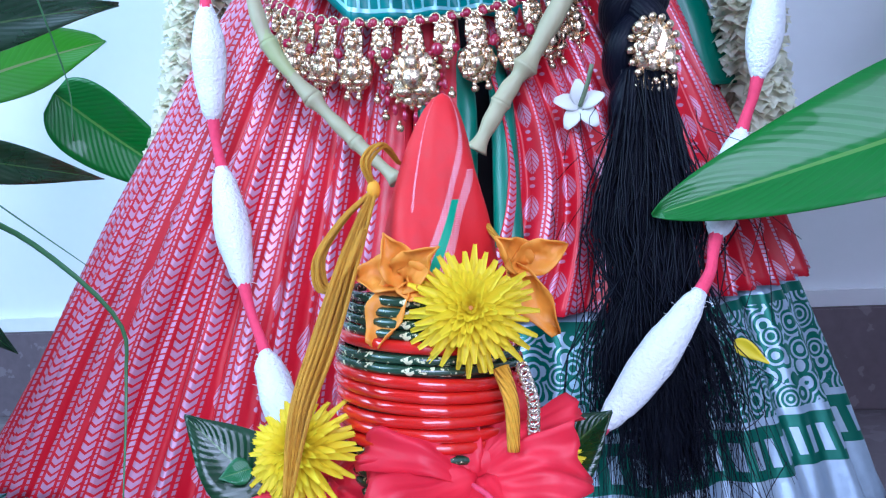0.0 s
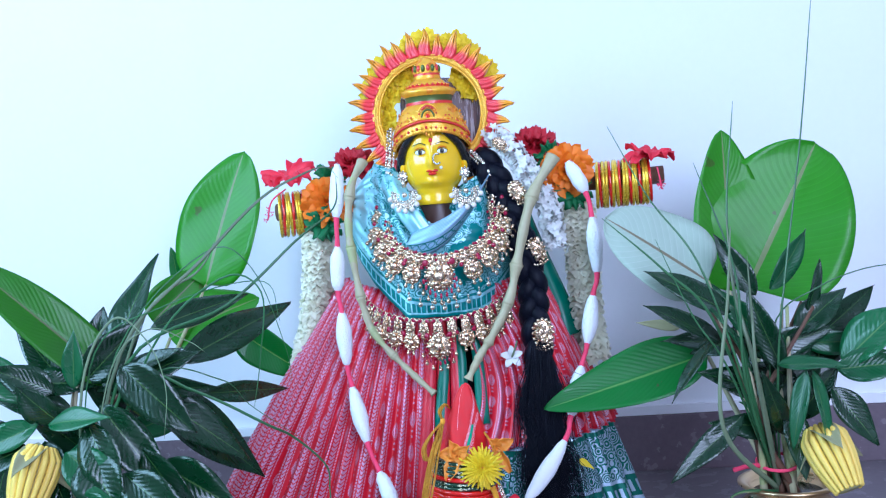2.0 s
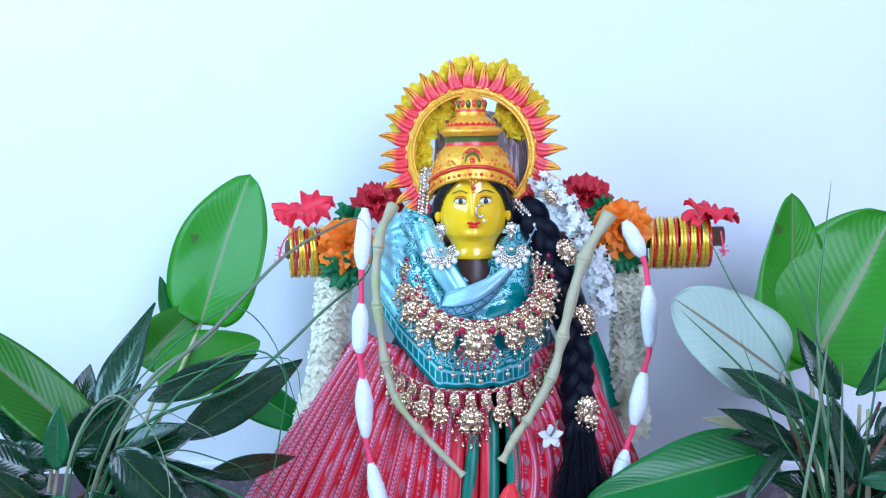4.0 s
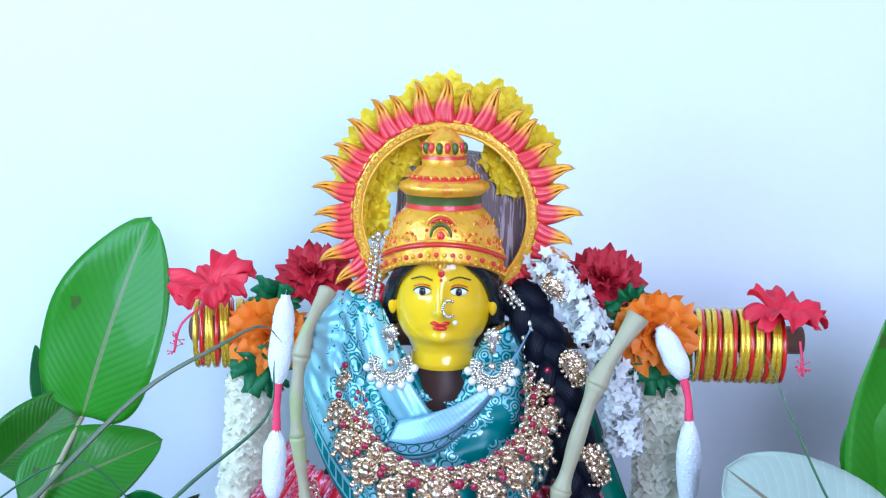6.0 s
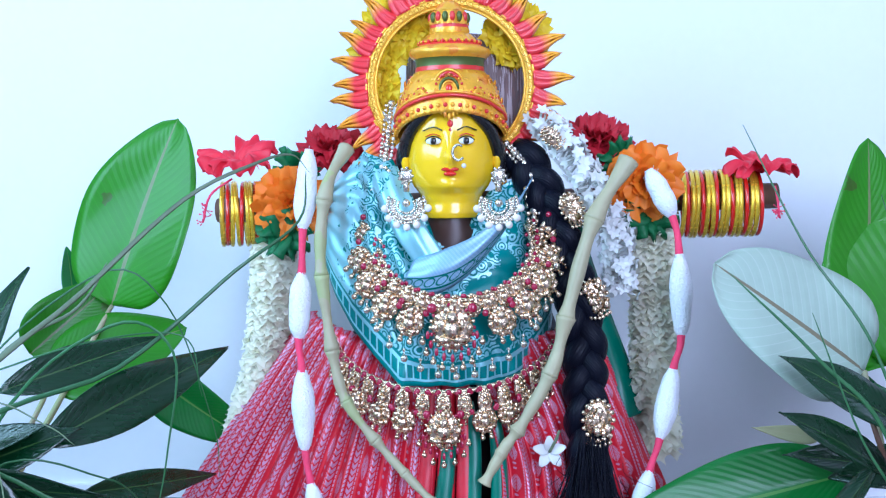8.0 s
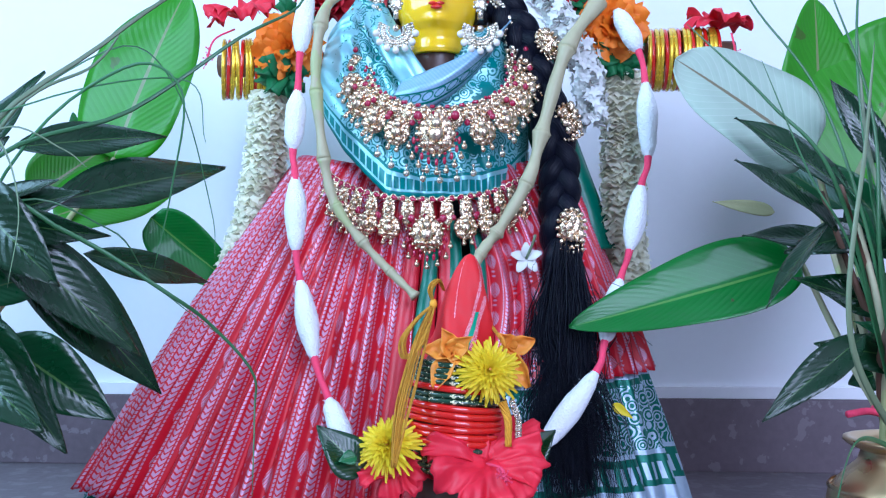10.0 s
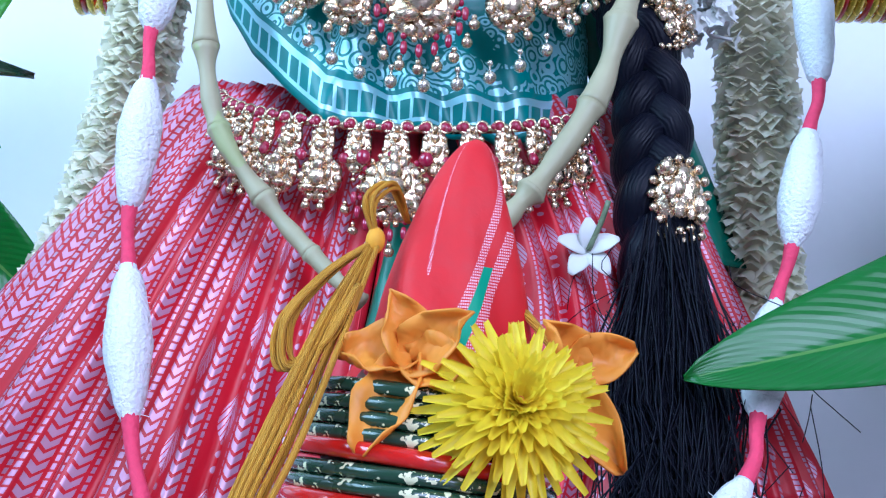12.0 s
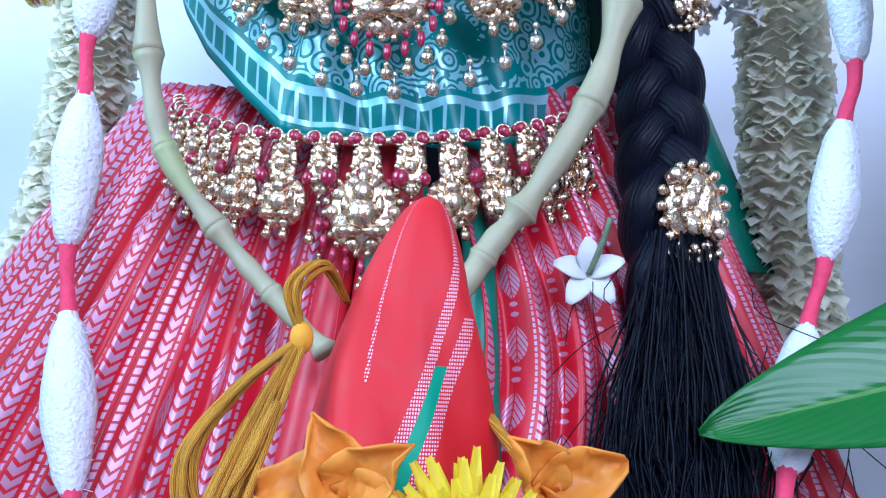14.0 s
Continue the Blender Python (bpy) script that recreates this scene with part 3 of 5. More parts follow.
    # brow ornament at the crown's lower edge
    for i in range(-3, 4):
        ball((CX + i * 0.0036, -0.0945 + abs(i) * 0.0005, 0.5690 - 0.0025 * (3 - abs(i))), 0.0022, bm, 4, 8, (0.8, 0.8, 1.6))
    # dark jar neck under the face
    lathe([(0.030, 0.380), (0.032, 0.420), (0.029, 0.450), (0.0265, 0.471)], 40, V(CX, -0.048, 0), 0.95, bm, 7)
    return bm


whole("statue", moved(build_statue(), pose(0, 0, -0.003)), [M_FACE, M_BLACK, M_WHITE, M_LIP, M_CROWN, M_CROWNRED, M_CROWNGREEN, M_DARKPOT], "yellow painted statue head with tall gold crown, dressed in silk", "statue")

# flaming halo round the crown
HC = V(0.076, -0.040, 0.592)
halo = thing("halo", (HC.x, HC.y, 0.52), "red and gold flame-rimmed halo standing behind the crown", "halo")


def ring_point(a, r, y=0.0): return HC + V(r * math.cos(a), y, r * 1.015 * math.sin(a))


A0, A1 = radians(-47), radians(227)
arc = [A0 + (A1 - A0) * i / 90 for i in range(91)]
bm = tube([ring_point(a, 0.0752) for a in arc], 0.0044, 10, flat=0.6)
part("ring", bm, M_RING, halo, "gold ring with raised scrolls")
bm = tube([ring_point(a, 0.0795, -0.001) for a in arc], 0.0013, 6)
tube([ring_point(a, 0.0705, -0.001) for a in arc], 0.0013, 6, bm)
for i in range(62):
    a = A0 + (A1 - A0) * (i + 0.5) / 62
    p = ring_point(a, 0.0752, -0.0030)
    tube([p + V(0.0022 * math.cos(q), 0, 0.0022 * math.sin(q)) for q in (2 * math.pi * j / 8 for j in range(9))], 0.0006, 5, bm)
part("beading", bm, M_RING, halo)


def flame_mesh(length, bend):
    def f(u, v):
        s = (v - 0.5) * 2
        w = 0.0080 * (1 - u) ** 0.85 * (1 + 0.25 * math.sin(3.1 * u)) + 0.0003
        side = bend * math.sin(u * 5.2) * 0.10 + bend * u * u * 0.22
        return V(length * u, s * w + side * length * 0.55, 0.0022 * (1 - s * s) * (1 - 0.6 * u) + 0.0007 * math.cos(s * 9))
    return thicken(grid(12, 8, f, uv=lambda u, v: (u, (v - 0.5) * 2)), 0.0018)


flames = [finish("flame", flame_mesh(0.034, 1.0), M_FLAME), finish("flame", flame_mesh(0.030, -1.0), M_FLAME), finish("flame", flame_mesh(0.036, -0.8), M_FLAME)]
NF = 29
for i in range(NF):
    a = radians(-62) + radians(304) * i / (NF - 1)
    r0 = 0.0785
    ob = part("flame", flames[(0 if a > math.pi / 2 else 1) if i % 2 else (0 if a > math.pi / 2 else 2)], None, halo)
    p = ring_point(a, r0, 0.001)
    lean = 0.12 * math.sin(i * 2.1)
    m = Matrix((V(math.cos(a), 0, math.sin(a)), V(-math.sin(a), 0, math.cos(a)), V(0, -1, 0))).transposed().to_4x4()
    ob.matrix_basis = Matrix.Translation(p) @ m @ pose(0, 0, 0, 0, 0, math.degrees(lean)) @ Matrix.Scale(0.9 if i % 3 == 1 else 1.0, 4)

# grey-brown bundle with paler upright streaks behind the crown
whole("backing_post", lathe([(0.0, 0.500), (0.052, 0.502), (0.058, 0.530), (0.060, 0.580), (0.058, 0.618), (0.045, 0.640), (0.0, 0.646)], 48, V(0.090, 0.000, 0), 0.55, wob=lambda a, z: 0.02 * math.sin(17 * a) + 0.012 * math.sin(31 * a + z * 90)), M_BUNDLE, "grey-brown bundle with paler upright streaks behind the crown", "post")


def ruffle(bm, at, axis, r, rnd, n=7, layers=3, mat=0, cup=0.5, crimp=0.22, spread=1.0):
    """A crumpled flower: layers of ruffled petals round an axis."""
    axis = Vector(axis).normalized()
    q = axis.to_track_quat("Z", "Y").to_matrix()
    for k in range(layers):
        rr = r * (1 - 0.25 * k)
        for i in range(n):
            a0 = 2 * math.pi * (i + 0.5 * k + rnd.uniform(-0.2, 0.2)) / n
            lift = cup * (0.25 + 0.55 * k) + rnd.uniform(-0.12, 0.12)
            ph = rnd.uniform(0, 6)

            def f(u, v):
                s = (v - 0.5) * 2
                w = rr * spread * 0.62 * math.sin(min(1.0, 0.12 + u) * math.pi * 0.60)
                z = rr * (lift * u + crimp * math.sin(s * 5 + ph) * u * u - 0.28 * u ** 3 * cup)
                rad = rr * (u + crimp * 0.4 * math.sin(s * 7 + ph) * u) * math.cos(lift * 0.8)
                x, y = rad, s * w
                return Vector(at) + q @ V(x * math.cos(a0) - y * math.sin(a0), x * math.sin(a0) + y * math.cos(a0), z)
            grid(4, 6, f, bm, mat=mat)
    return bm


# yellow flower string along the back of the halo
string = thing("yellow_flower_garland", (0.076, -0.015, 0.60), "string of crumpled yellow flowers behind the halo", "garland")
rnd = random.Random(11)
for deg, rr in ((24, 0.088), (34, 0.100), (44, 0.092), (55, 0.102), (66, 0.104), (78, 0.096), (90, 0.104), (102, 0.100), (116, 0.094), (130, 0.096), (144, 0.094), (158, 0.090), (30, 0.066), (44, 0.066), (112, 0.064), (127, 0.066), (141, 0.066), (155, 0.066), (169, 0.066), (182, 0.067)):
    a = radians(deg)
    rr -= 0.006 if rr > 0.08 else 0.0
    p = HC + V(rr * math.cos(a), 0.018 + rnd.uniform(-0.003, 0.003), rr * 1.05 * math.sin(a))
    part("flower", ruffle(bmesh.new(), p, (0.5 * math.cos(a), -1, 0.4 * math.sin(a)), 0.0185 + rnd.uniform(-0.001, 0.003), rnd, 7, 4), M_YELLOWFL, string)

# ---- arms: rod and bangles ----
ROD_A, ROD_B = V(-0.163, 0.012, 0.474), V(0.392, -0.010, 0.482)
whole("wooden_rod", tube([ROD_A, ROD_B], 0.0125, 14, n=None), M_WOOD, "brown wooden rod that makes the figure's arms", "rod")


def bangle_mesh(r, thick, mat, flat=1.0):
    bm = bmesh.new()
    pts = [V(0, r * math.cos(a), r * math.sin(a)) for a in (2 * math.pi * i / 40 for i in range(41))]
    tube(pts, thick, 8, bm, flat=flat, caps=False)
    return finish("bangle", bm, mat)


BY, BR = bangle_mesh(0.0315, 0.0024, M_BANGLE_Y), bangle_mesh(0.0312, 0.0020, M_BANGLE_R)
axis = (ROD_B - ROD_A).normalized()


def bangles(x0, x1, n, group, drop, tilt, size=1.0):
    for i in range(n):
        x = x0 + (x1 - x0) * i / (n - 1)
        s = (x - ROD_A.x) / (ROD_B.x - ROD_A.x)
        p = ROD_A.lerp(ROD_B, s)
        kind = i % 3 != 1
        ob = tagged(new("bangle", BY if kind else BR), "ridged gold-yellow bangle hung on the rod" if kind else "thin red glass bangle hung on the rod", "bangle", group)
        ob.matrix_world = pose(p.x, p.y, p.z - drop, 0, random.uniform(-3, 3), tilt + random.uniform(-2, 2)) @ Matrix.Scale(size, 4)


bangles(0.300, 0.372, 17, "bangles on one arm", 0.006, -6)
bangles(-0.158, -0.100, 13, "bangles on the other arm", 0.004, 14, 1.0)

# ---- flowers ----
def hibiscus(name, at, axis, r, label, seed, pistil, stuff=M_HIB):
    t = thing(name, at, label, "flower")
    rnd = random.Random(seed)
    axis = Vector(axis).normalized()
    q = axis.to_track_quat("Z", "Y").to_matrix()
    for i in range(5):
        a0 = 2 * math.pi * i / 5 + rnd.uniform(-0.15, 0.15)
        ph, lift = rnd.uniform(0, 6), rnd.uniform(0.25, 0.75)

        def f(u, v):
            s = (v - 0.5) * 2
            w = r * (0.10 + 0.62 * u ** 0.8)
            rad = r * u * (1 - 0.16 * s * s + 0.07 * math.sin(6 * s + ph) + 0.035 * math.sin(19 * s + ph))
            z = r * (lift * u - 0.55 * u ** 3 * rnd_b + 0.15 * math.sin(7 * s + ph + 2 * u) * u * u + 0.06 * math.sin(17 * s + ph * 2) * u * u + 0.05 * math.sin(3 * s + 8 * u + ph))
            y = s * w
            return Vector(at) + q @ V(rad * math.cos(a0) - y * math.sin(a0), rad * math.sin(a0) + y * math.cos(a0), z)
        rnd_b = rnd.uniform(0.5, 1.2)
        part("petal", thicken(grid(14, 28, f), 0.0005), stuff, t)
    a, b, c = pistil
    bm = tube([a, b, c], lambda s: 0.0011, 6, n=10)
    for i in range(16):
        d = V(rnd.uniform(-1, 1), rnd.uniform(-1, 1), rnd.uniform(-1, 1)).normalized()
        e = Vector(b).lerp(Vector(c), rnd.uniform(0.3, 1.0))
        tube([e, e + d * 0.006], 0.0004, 4, bm)
        ball(e + d * 0.0062, 0.0009, bm, 0, 5)
    part("pistil", bm, M_PINK, t, "slim red pistil with yellow-tipped stamens")
    return t


hibiscus("hibiscus", V(-0.134, -0.014, 0.522), (-0.10, -0.45, 0.90), 0.036, "red hibiscus flower laid on the bangled arm", 21, (V(-0.140, -0.02, 0.506), V(-0.158, -0.035, 0.490), V(-0.166, -0.035, 0.464)))
hibiscus("hibiscus", V(0.372, -0.022, 0.506), (0.15, -0.12, 0.98), 0.033, "wilting red hibiscus drooping over the rod's end", 33, (V(0.378, -0.05, 0.492), V(0.380, -0.052, 0.478), V(0.382, -0.052, 0.462)))


def petal_garland(name, red_at, top_green, orange_at, green_at, path, label, seed):
    t = thing(name, red_at, label, "garland", "artificial garlands on the arms")
    rnd = random.Random(seed)
    part("red_flower", ruffle(bmesh.new(), red_at, (0, -0.6, 0.8), 0.031, rnd, 10, 4, 0, 0.8, 0.3), M_REDROSE, t, "deep red cloth flower")

    def leaves(at, r, n):
        bm = bmesh.new()
        for i in range(n):
            a = 2 * math.pi * i / n + rnd.uniform(-0.3, 0.3)
            d = V(math.cos(a), -0.55 + rnd.uniform(-0.3, 0.3), math.sin(a) * 0.75).normalized()
            m, _ = aim(at, Vector(at) + d * r, rnd.uniform(-50, 50))
            b2 = grid(5, 4, lambda u, v: m @ V(r * u, (v - 0.5) * r * 0.75 * math.sin(math.pi * min(0.97, u + 0.12)), 0.2 * r * math.cos(6 * (v - 0.5)) * u), bm)
        return thicken(bm, 0.0006)
    part("green_leaves", leaves(top_green, 0.026, 12), M_GREENCLOTH, t)
    part("orange_flower", ruffle(bmesh.new(), orange_at, (0, -1, -0.1), 0.034, rnd, 10, 4, 0, 0.75, 0.25), M_ORANGE, t, "bright orange cloth flower")
    part("green_leaves", leaves(green_at, 0.030, 15), M_GREENCLOTH, t)
    # strand of cream petals, ring over ring
    bm = bmesh.new()
    NR = 46
    pts = smooth_path(path, NR)
    tube(pts, 0.0165, 12, bm)
    for i, p in enumerate(pts):
        d = (pts[min(i + 1, NR)] - pts[max(i - 1, 0)]).normalized()
        side = d.cross(V(0, 1, 0)).normalized()
        front = side.cross(d)
        for k in range(11):
            a = 2 * math.pi * (k + 0.5 * (i % 2)) / 11 + rnd.uniform(-0.2, 0.2)
            out = side * math.cos(a) + front * math.sin(a)
            tang = side * -math.sin(a) + front * math.cos(a)
            r, ph, tilt = 0.0225 + rnd.uniform(-0.002, 0.002), rnd.uniform(0, 6), rnd.uniform(0.1, 0.5)
            grid(3, 4, lambda u, v: p + out * (r * (0.25 + 0.75 * u)) + tang * ((v - 0.5) * 0.017 * (0.5 + 0.7 * u)) + d * (0.016 * tilt * u * u + 0.0030 * math.sin(9 * (v - 0.5) + ph) * u), bm)
    part("petal_strand", bm, M_CREAM, t, "thick strand of ruffled cream petals", smooth=False)
    return t


petal_garland("petal_garland", V(0.214, -0.030, 0.538), V(0.236, -0.045, 0.518), V(0.256, -0.055, 0.498), V(0.262, -0.045, 0.468), [V(0.268, -0.035, 0.455), V(0.270, -0.030, 0.38), V(0.271, -0.022, 0.31), V(0.276, -0.015, 0.235)], "cloth garland of red, orange and cream petals hung over the arm", 5)
petal_garland("petal_garland", V(-0.044, -0.010, 0.533), V(-0.074, -0.025, 0.515), V(-0.080, -0.035, 0.482), V(-0.086, -0.030, 0.452), [V(-0.100, -0.015, 0.440), V(-0.108, -0.005, 0.37), V(-0.122, 0.000, 0.30), V(-0.146, 0.005, 0.230)], "cloth garland of red, orange and cream petals hung over the arm", 6)


def jasmine_strand(path, label, r=0.013, seed=3, n=34):
    rnd = random.Random(seed)
    bm = bmesh.new()
    pts = smooth_path(path, n)
    for i, p in enumerate(pts):
        d = (pts[min(i + 1, n)] - pts[max(i - 1, 0)]).normalized()
        side = d.cross(V(0, 1, 0)).normalized()
        front = side.cross(d)
        for k in range(7):
            a = rnd.uniform(0, 6.28)
            out = (side * math.cos(a) + front * math.sin(a) + d * rnd.uniform(-0.4, 0.4)).normalized()
            e = p + out * r * rnd.uniform(0.75, 1.2)
            tube([p + out * r * 0.2, e], 0.0012, 4, bm, caps=False)
            m, _ = aim(e, e + out, rnd.uniform(0, 90))
            for j in range(5):
                w = m @ pose(0, 0, 0, 72 * j)
                grid(2, 2, lambda u, v: w @ V(0.0015 + 0.0035 * u * 0.5, (v - 0.5) * 0.0045 * math.sin(math.pi * (0.2 + 0.7 * u)), 0.0062 * u), bm)
    return whole("jasmine_garland", bm, M_JASMINE, label, "garland", smooth=True)


jasmine_strand([V(0.160, -0.045, 0.556), V(0.185, -0.062, 0.530), V(0.203, -0.068, 0.497), V(0.224, -0.068, 0.460), V(0.230, -0.064, 0.424), V(0.232, -0.062, 0.398)], "white jasmine string lying over the shoulder")

# ---- silk ----
def interp(x, xs, ys): return float(np.interp(x, xs, ys))


def build_drape():
    def f(u, v):
        s = u * 2 - 1
        x = -0.052 + 0.224 * u
        zb = interp(x, [-0.052, -0.034, -0.015, 0.008, 0.030, 0.076, 0.122, 0.149, 0.172], [0.436, 0.397, 0.366, 0.340, 0.318, 0.317, 0.316, 0.327, 0.362])
        zt = interp(s, [-1, -0.7, -0.35, 0.0, 0.25, 0.5, 0.8, 1], [0.495, 0.530, 0.515, 0.452, 0.455, 0.490, 0.505, 0.480])
        z = zb + (zt - zb) * v
        bulge = math.sqrt(max(0, 1 - s * s))
        x += (0.062 - x) * 0.16 * max(0.0, (z - 0.44) / 0.09)
        y = -0.012 - (0.108 - 0.046 * v) * bulge * (0.86 + 0.14 * math.sin(math.pi * v))
        y += 0.005 * math.sin(26 * s + 9 * v) * (1 - 0.5 * v) * (0.5 + 0.5 * math.sin(5 * v + s * 3)) + 0.003 * math.sin(45 * v + 14 * s) * v
        # a sharp fold runs up from the pointed corner of the hem
        y -= 0.010 * math.exp(-abs(x - 0.030 - 0.03 * v) / 0.010) * (1 - v)
        return V(x, y, z)
    return thicken(grid(80, 44, f, uv=lambda u, v: (u, 1 - v)), 0.0012)


whole("blouse_cloth", build_drape(), M_TEAL, "teal silk chest wrap with silver brocade, glare painted on one side", "cloth")


def band(path, width, up, bulge, uvs, nu=40, nv=12, rip=0.0):
    pts = smooth_path(path, nu)

    def f(u, v):
        p = pts[round(u * nu)]
        w = width(u) if callable(width) else width
        q = p + Vector(up) * (w * (v - 0.5))
        q.y -= bulge * math.sin(math.pi * v) + rip * math.sin(v * 14 + u * 5)
        return q
    return thicken(grid(nu, nv, f, uv=uvs), 0.001)


whole("folded_collar", band([V(0.036, -0.100, 0.418), V(0.058, -0.108, 0.420), V(0.084, -0.108, 0.428), V(0.110, -0.100, 0.446), V(0.132, -0.082, 0.470), V(0.147, -0.060, 0.494)], lambda u: 0.030 + 0.024 * math.sin(math.pi * min(1, u * 1.1)), (-0.45, 0.0, -0.89), 0.007, lambda u, v: (u, v), rip=0.0008), M_BLUESILK, "silvery blue silk fold with a green woven border across the chest", "cloth")
whole("folded_collar", band([V(0.058, -0.096, 0.430), V(0.040, -0.094, 0.456), V(0.022, -0.078, 0.490), V(0.008, -0.058, 0.518)], lambda u: 0.030, (-0.9, 0.0, -0.3), 0.005, lambda u, v: (u * 0.2, v * 0.8), rip=0.001), M_TEAL, "teal brocade edge of the silk falling from the shoulder", "cloth")

SK = V(0.078, -0.005, 0)


def skirt_point(th, v, pleat, amp):
    """th: degrees round the front from the one side (180) to the other (0); v: 0 at the waist, 1 at the hem."""
    a = radians(th)
    left = 0.5 - 0.5 * math.cos(a)
    at, bt = 0.125 + 0.015 * left, 0.070
    ab, bb = 0.262 + 0.113 * left, 0.150
    w = v ** 0.92
    ax, by = at + (ab - at) * w, bt + (bb - bt) * w
    z = 0.372 * (1 - v) - 0.025 * math.sin(a) ** 2 * (1 - v)
    n = V(math.cos(a) * by, -math.sin(a) * ax, 0).normalized()
    p = SK + V(ax * math.cos(a), -by * math.sin(a), z)
    return p + n * amp * pleat * (0.35 + 0.75 * v)


def build_pleats(t0, t1, count, hem, seed, nv=40, swirl=0.0):
    rnd = random.Random(seed)
    ph = [rnd.uniform(-0.3, 0.3) for _ in range(count + 2)]
    per = 11

    def f(u, v):
        k = u * count
        i, fr = int(min(k, count - 1e-6)), k - int(min(k, count - 1e-6))
        tooth = abs(((fr + 0.10 * math.sin(5 * v + i)) % 1.0) * 2 - 1) ** 0.8
        depth = 0.0200 * (1 + ph[i]) + 0.002 * math.sin(9 * v + 2 * i)
        th = t0 + (t1 - t0) * (u + swirl * math.sin(math.pi * v) * (1 - u))
        return skirt_point(th, hem[0] + (hem[1] - hem[0]) * v, tooth, depth)
    return thicken(grid(count * per, nv, f, uv=lambda u, v: (u * count, v * 0.40)), 0.0009)


skirt = thing("pleated_skirt", (0.078, -0.05, 0.0), "pleated red silk skirt with silver woven motifs spread on the floor", "skirt")
part("pleats", build_pleats(186, 96, 17, (0.0, 0.93), 1), M_SKIRT, skirt)
part("pleats", build_pleats(87, -4, 13, (0.0, 0.60), 2, swirl=0.10), M_SKIRT, skirt)


def hem_sheet(t0, t1, v0, v1, waves, amp, nu):
    return thicken(grid(nu, 24, lambda u, v: skirt_point(t0 + (t1 - t0) * u, v0 + (v1 - v0) * v, math.sin(u * waves * 6.28) + 0.5 * math.sin(u * waves * 15 + 4 * v), amp), uv=lambda u, v: (u, v)), 0.0009)


part("hem_border", hem_sheet(88, -5, 0.60, 1.0, 5, 0.0055, 110), M_HEM, skirt, "silver and green brocade border")
part("hem_border", hem_sheet(187, 96, 0.93, 1.0, 17, 0.0045, 220), M_HEM, skirt, "green brocade edge at the hem")
# plain red gathers in the middle
for i in range(3):
    bm = bmesh.new()
    u0 = 98 - i * 5.0
    tube([skirt_point(u0, 0.02, 1, 0.002), skirt_point(u0 - 0.5, 0.3, 1, 0.006), skirt_point(u0 + 1, 0.7, 1, 0.008), skirt_point(u0 + 1.5, 1.0, 1, 0.008)], lambda s: 0.006 + 0.007 * s, 10, bm, n=18, flat=0.7)
    part("gather", bm, M_PLAINRED, skirt, "plain red silk gather")
bm = bmesh.new()
for i, u0 in enumerate((93, 86, 79)):
    tube([skirt_point(u0, 0.14, 1, 0.004), skirt_point(u0 - 1, 0.25, 1, 0.010), skirt_point(u0 + 1, 0.50, 1, 0.010)], lambda s: 0.005 + 0.004 * s, 10, bm, n=14, flat=0.6)
whole("green_sash", bm, M_GREENSILK, "dark green silk sash hanging under the waist jewel", "sash")
# near-black sheet standing inside the skirt, behind its pleats
whole("backing_cloth", thicken(grid(40, 12, lambda u, v: SK + V((0.10 + (0.130 + 0.085 * (u < 0.5)) * v) * math.cos(radians(195 - 210 * u)), 0.055 - 0.05 * math.sin(radians(195 - 210 * u)) * (1 + v), 0.36 * (1 - v) + 0.001)), 0.002), M_NEARBLACK, "near-black sheet behind and under the skirt", "cloth")
whole("shoulder_cloth", band([V(0.170, -0.040, 0.470), V(0.182, -0.036, 0.43), V(0.200, -0.022, 0.38), V(0.226, -0.02, 0.31), V(0.236, -0.03, 0.27)], lambda u: 0.05, (1, 0, 0.1), 0.012, lambda u, v: (v, u * 0.7), rip=0.002), M_GREENSILK, "dark green silk end hanging behind the braid", "cloth")

# ---- jewellery ----
def charm_mesh(w, h, stone=True, drop=1, seed=0):
    """A small cast ornament: openwork plate, raised lobes, a red stone and hanging beads. It faces -y and hangs down from the origin."""
    rnd = random.Random(seed)
    bm = bmesh.new()
    n = 10
    for i in range(n):
        a = 2 * math.pi * i / n
        ball((w * 0.42 * math.cos(a), 0, -h * 0.5 + h * 0.42 * math.sin(a)), w * 0.13, bm, 0, 6, (1, 0.8, 1))
    ball((0, 0.001, -h * 0.5), w * 0.52, bm, 0, 12, (1, 0.28, h / w))
    ball((0, -w * 0.14, -h * 0.26), w * 0.17, bm, 0, 8)
    ball((0, -w * 0.13, -h * 0.52), w * 0.24, bm, 0, 8, (1, 0.7, 1.0))
    for sx in (-1, 1):
        ball((sx * w * 0.24, -w * 0.12, -h * 0.42), w * 0.10, bm, 0, 6, (0.8, 0.8, 1.6))
        ball((sx * w * 0.18, -w * 0.14, -h * 0.76), w * 0.14, bm, 0, 6, (1.5, 0.8, 0.7))
    ball((0, -w * 0.08, -h * 0.06), w * 0.09, bm, 0, 6, (1, 1, 1.6))
    if stone:
        for sx in (-1, 1):
            ball((sx * w * 0.50, -w * 0.05, -h * 0.04), w * 0.13, bm, 1, 8, (1, 0.7, 1))
    for k in range(drop):
        x = (k - (drop - 1) / 2) * w * 0.36
        ball((x, -w * 0.05, -h * 1.04), w * 0.075, bm, 0, 6)
        ball((x, -w * 0.05, -h * 1.15), w * 0.11, bm, 0, 8)
    return bm


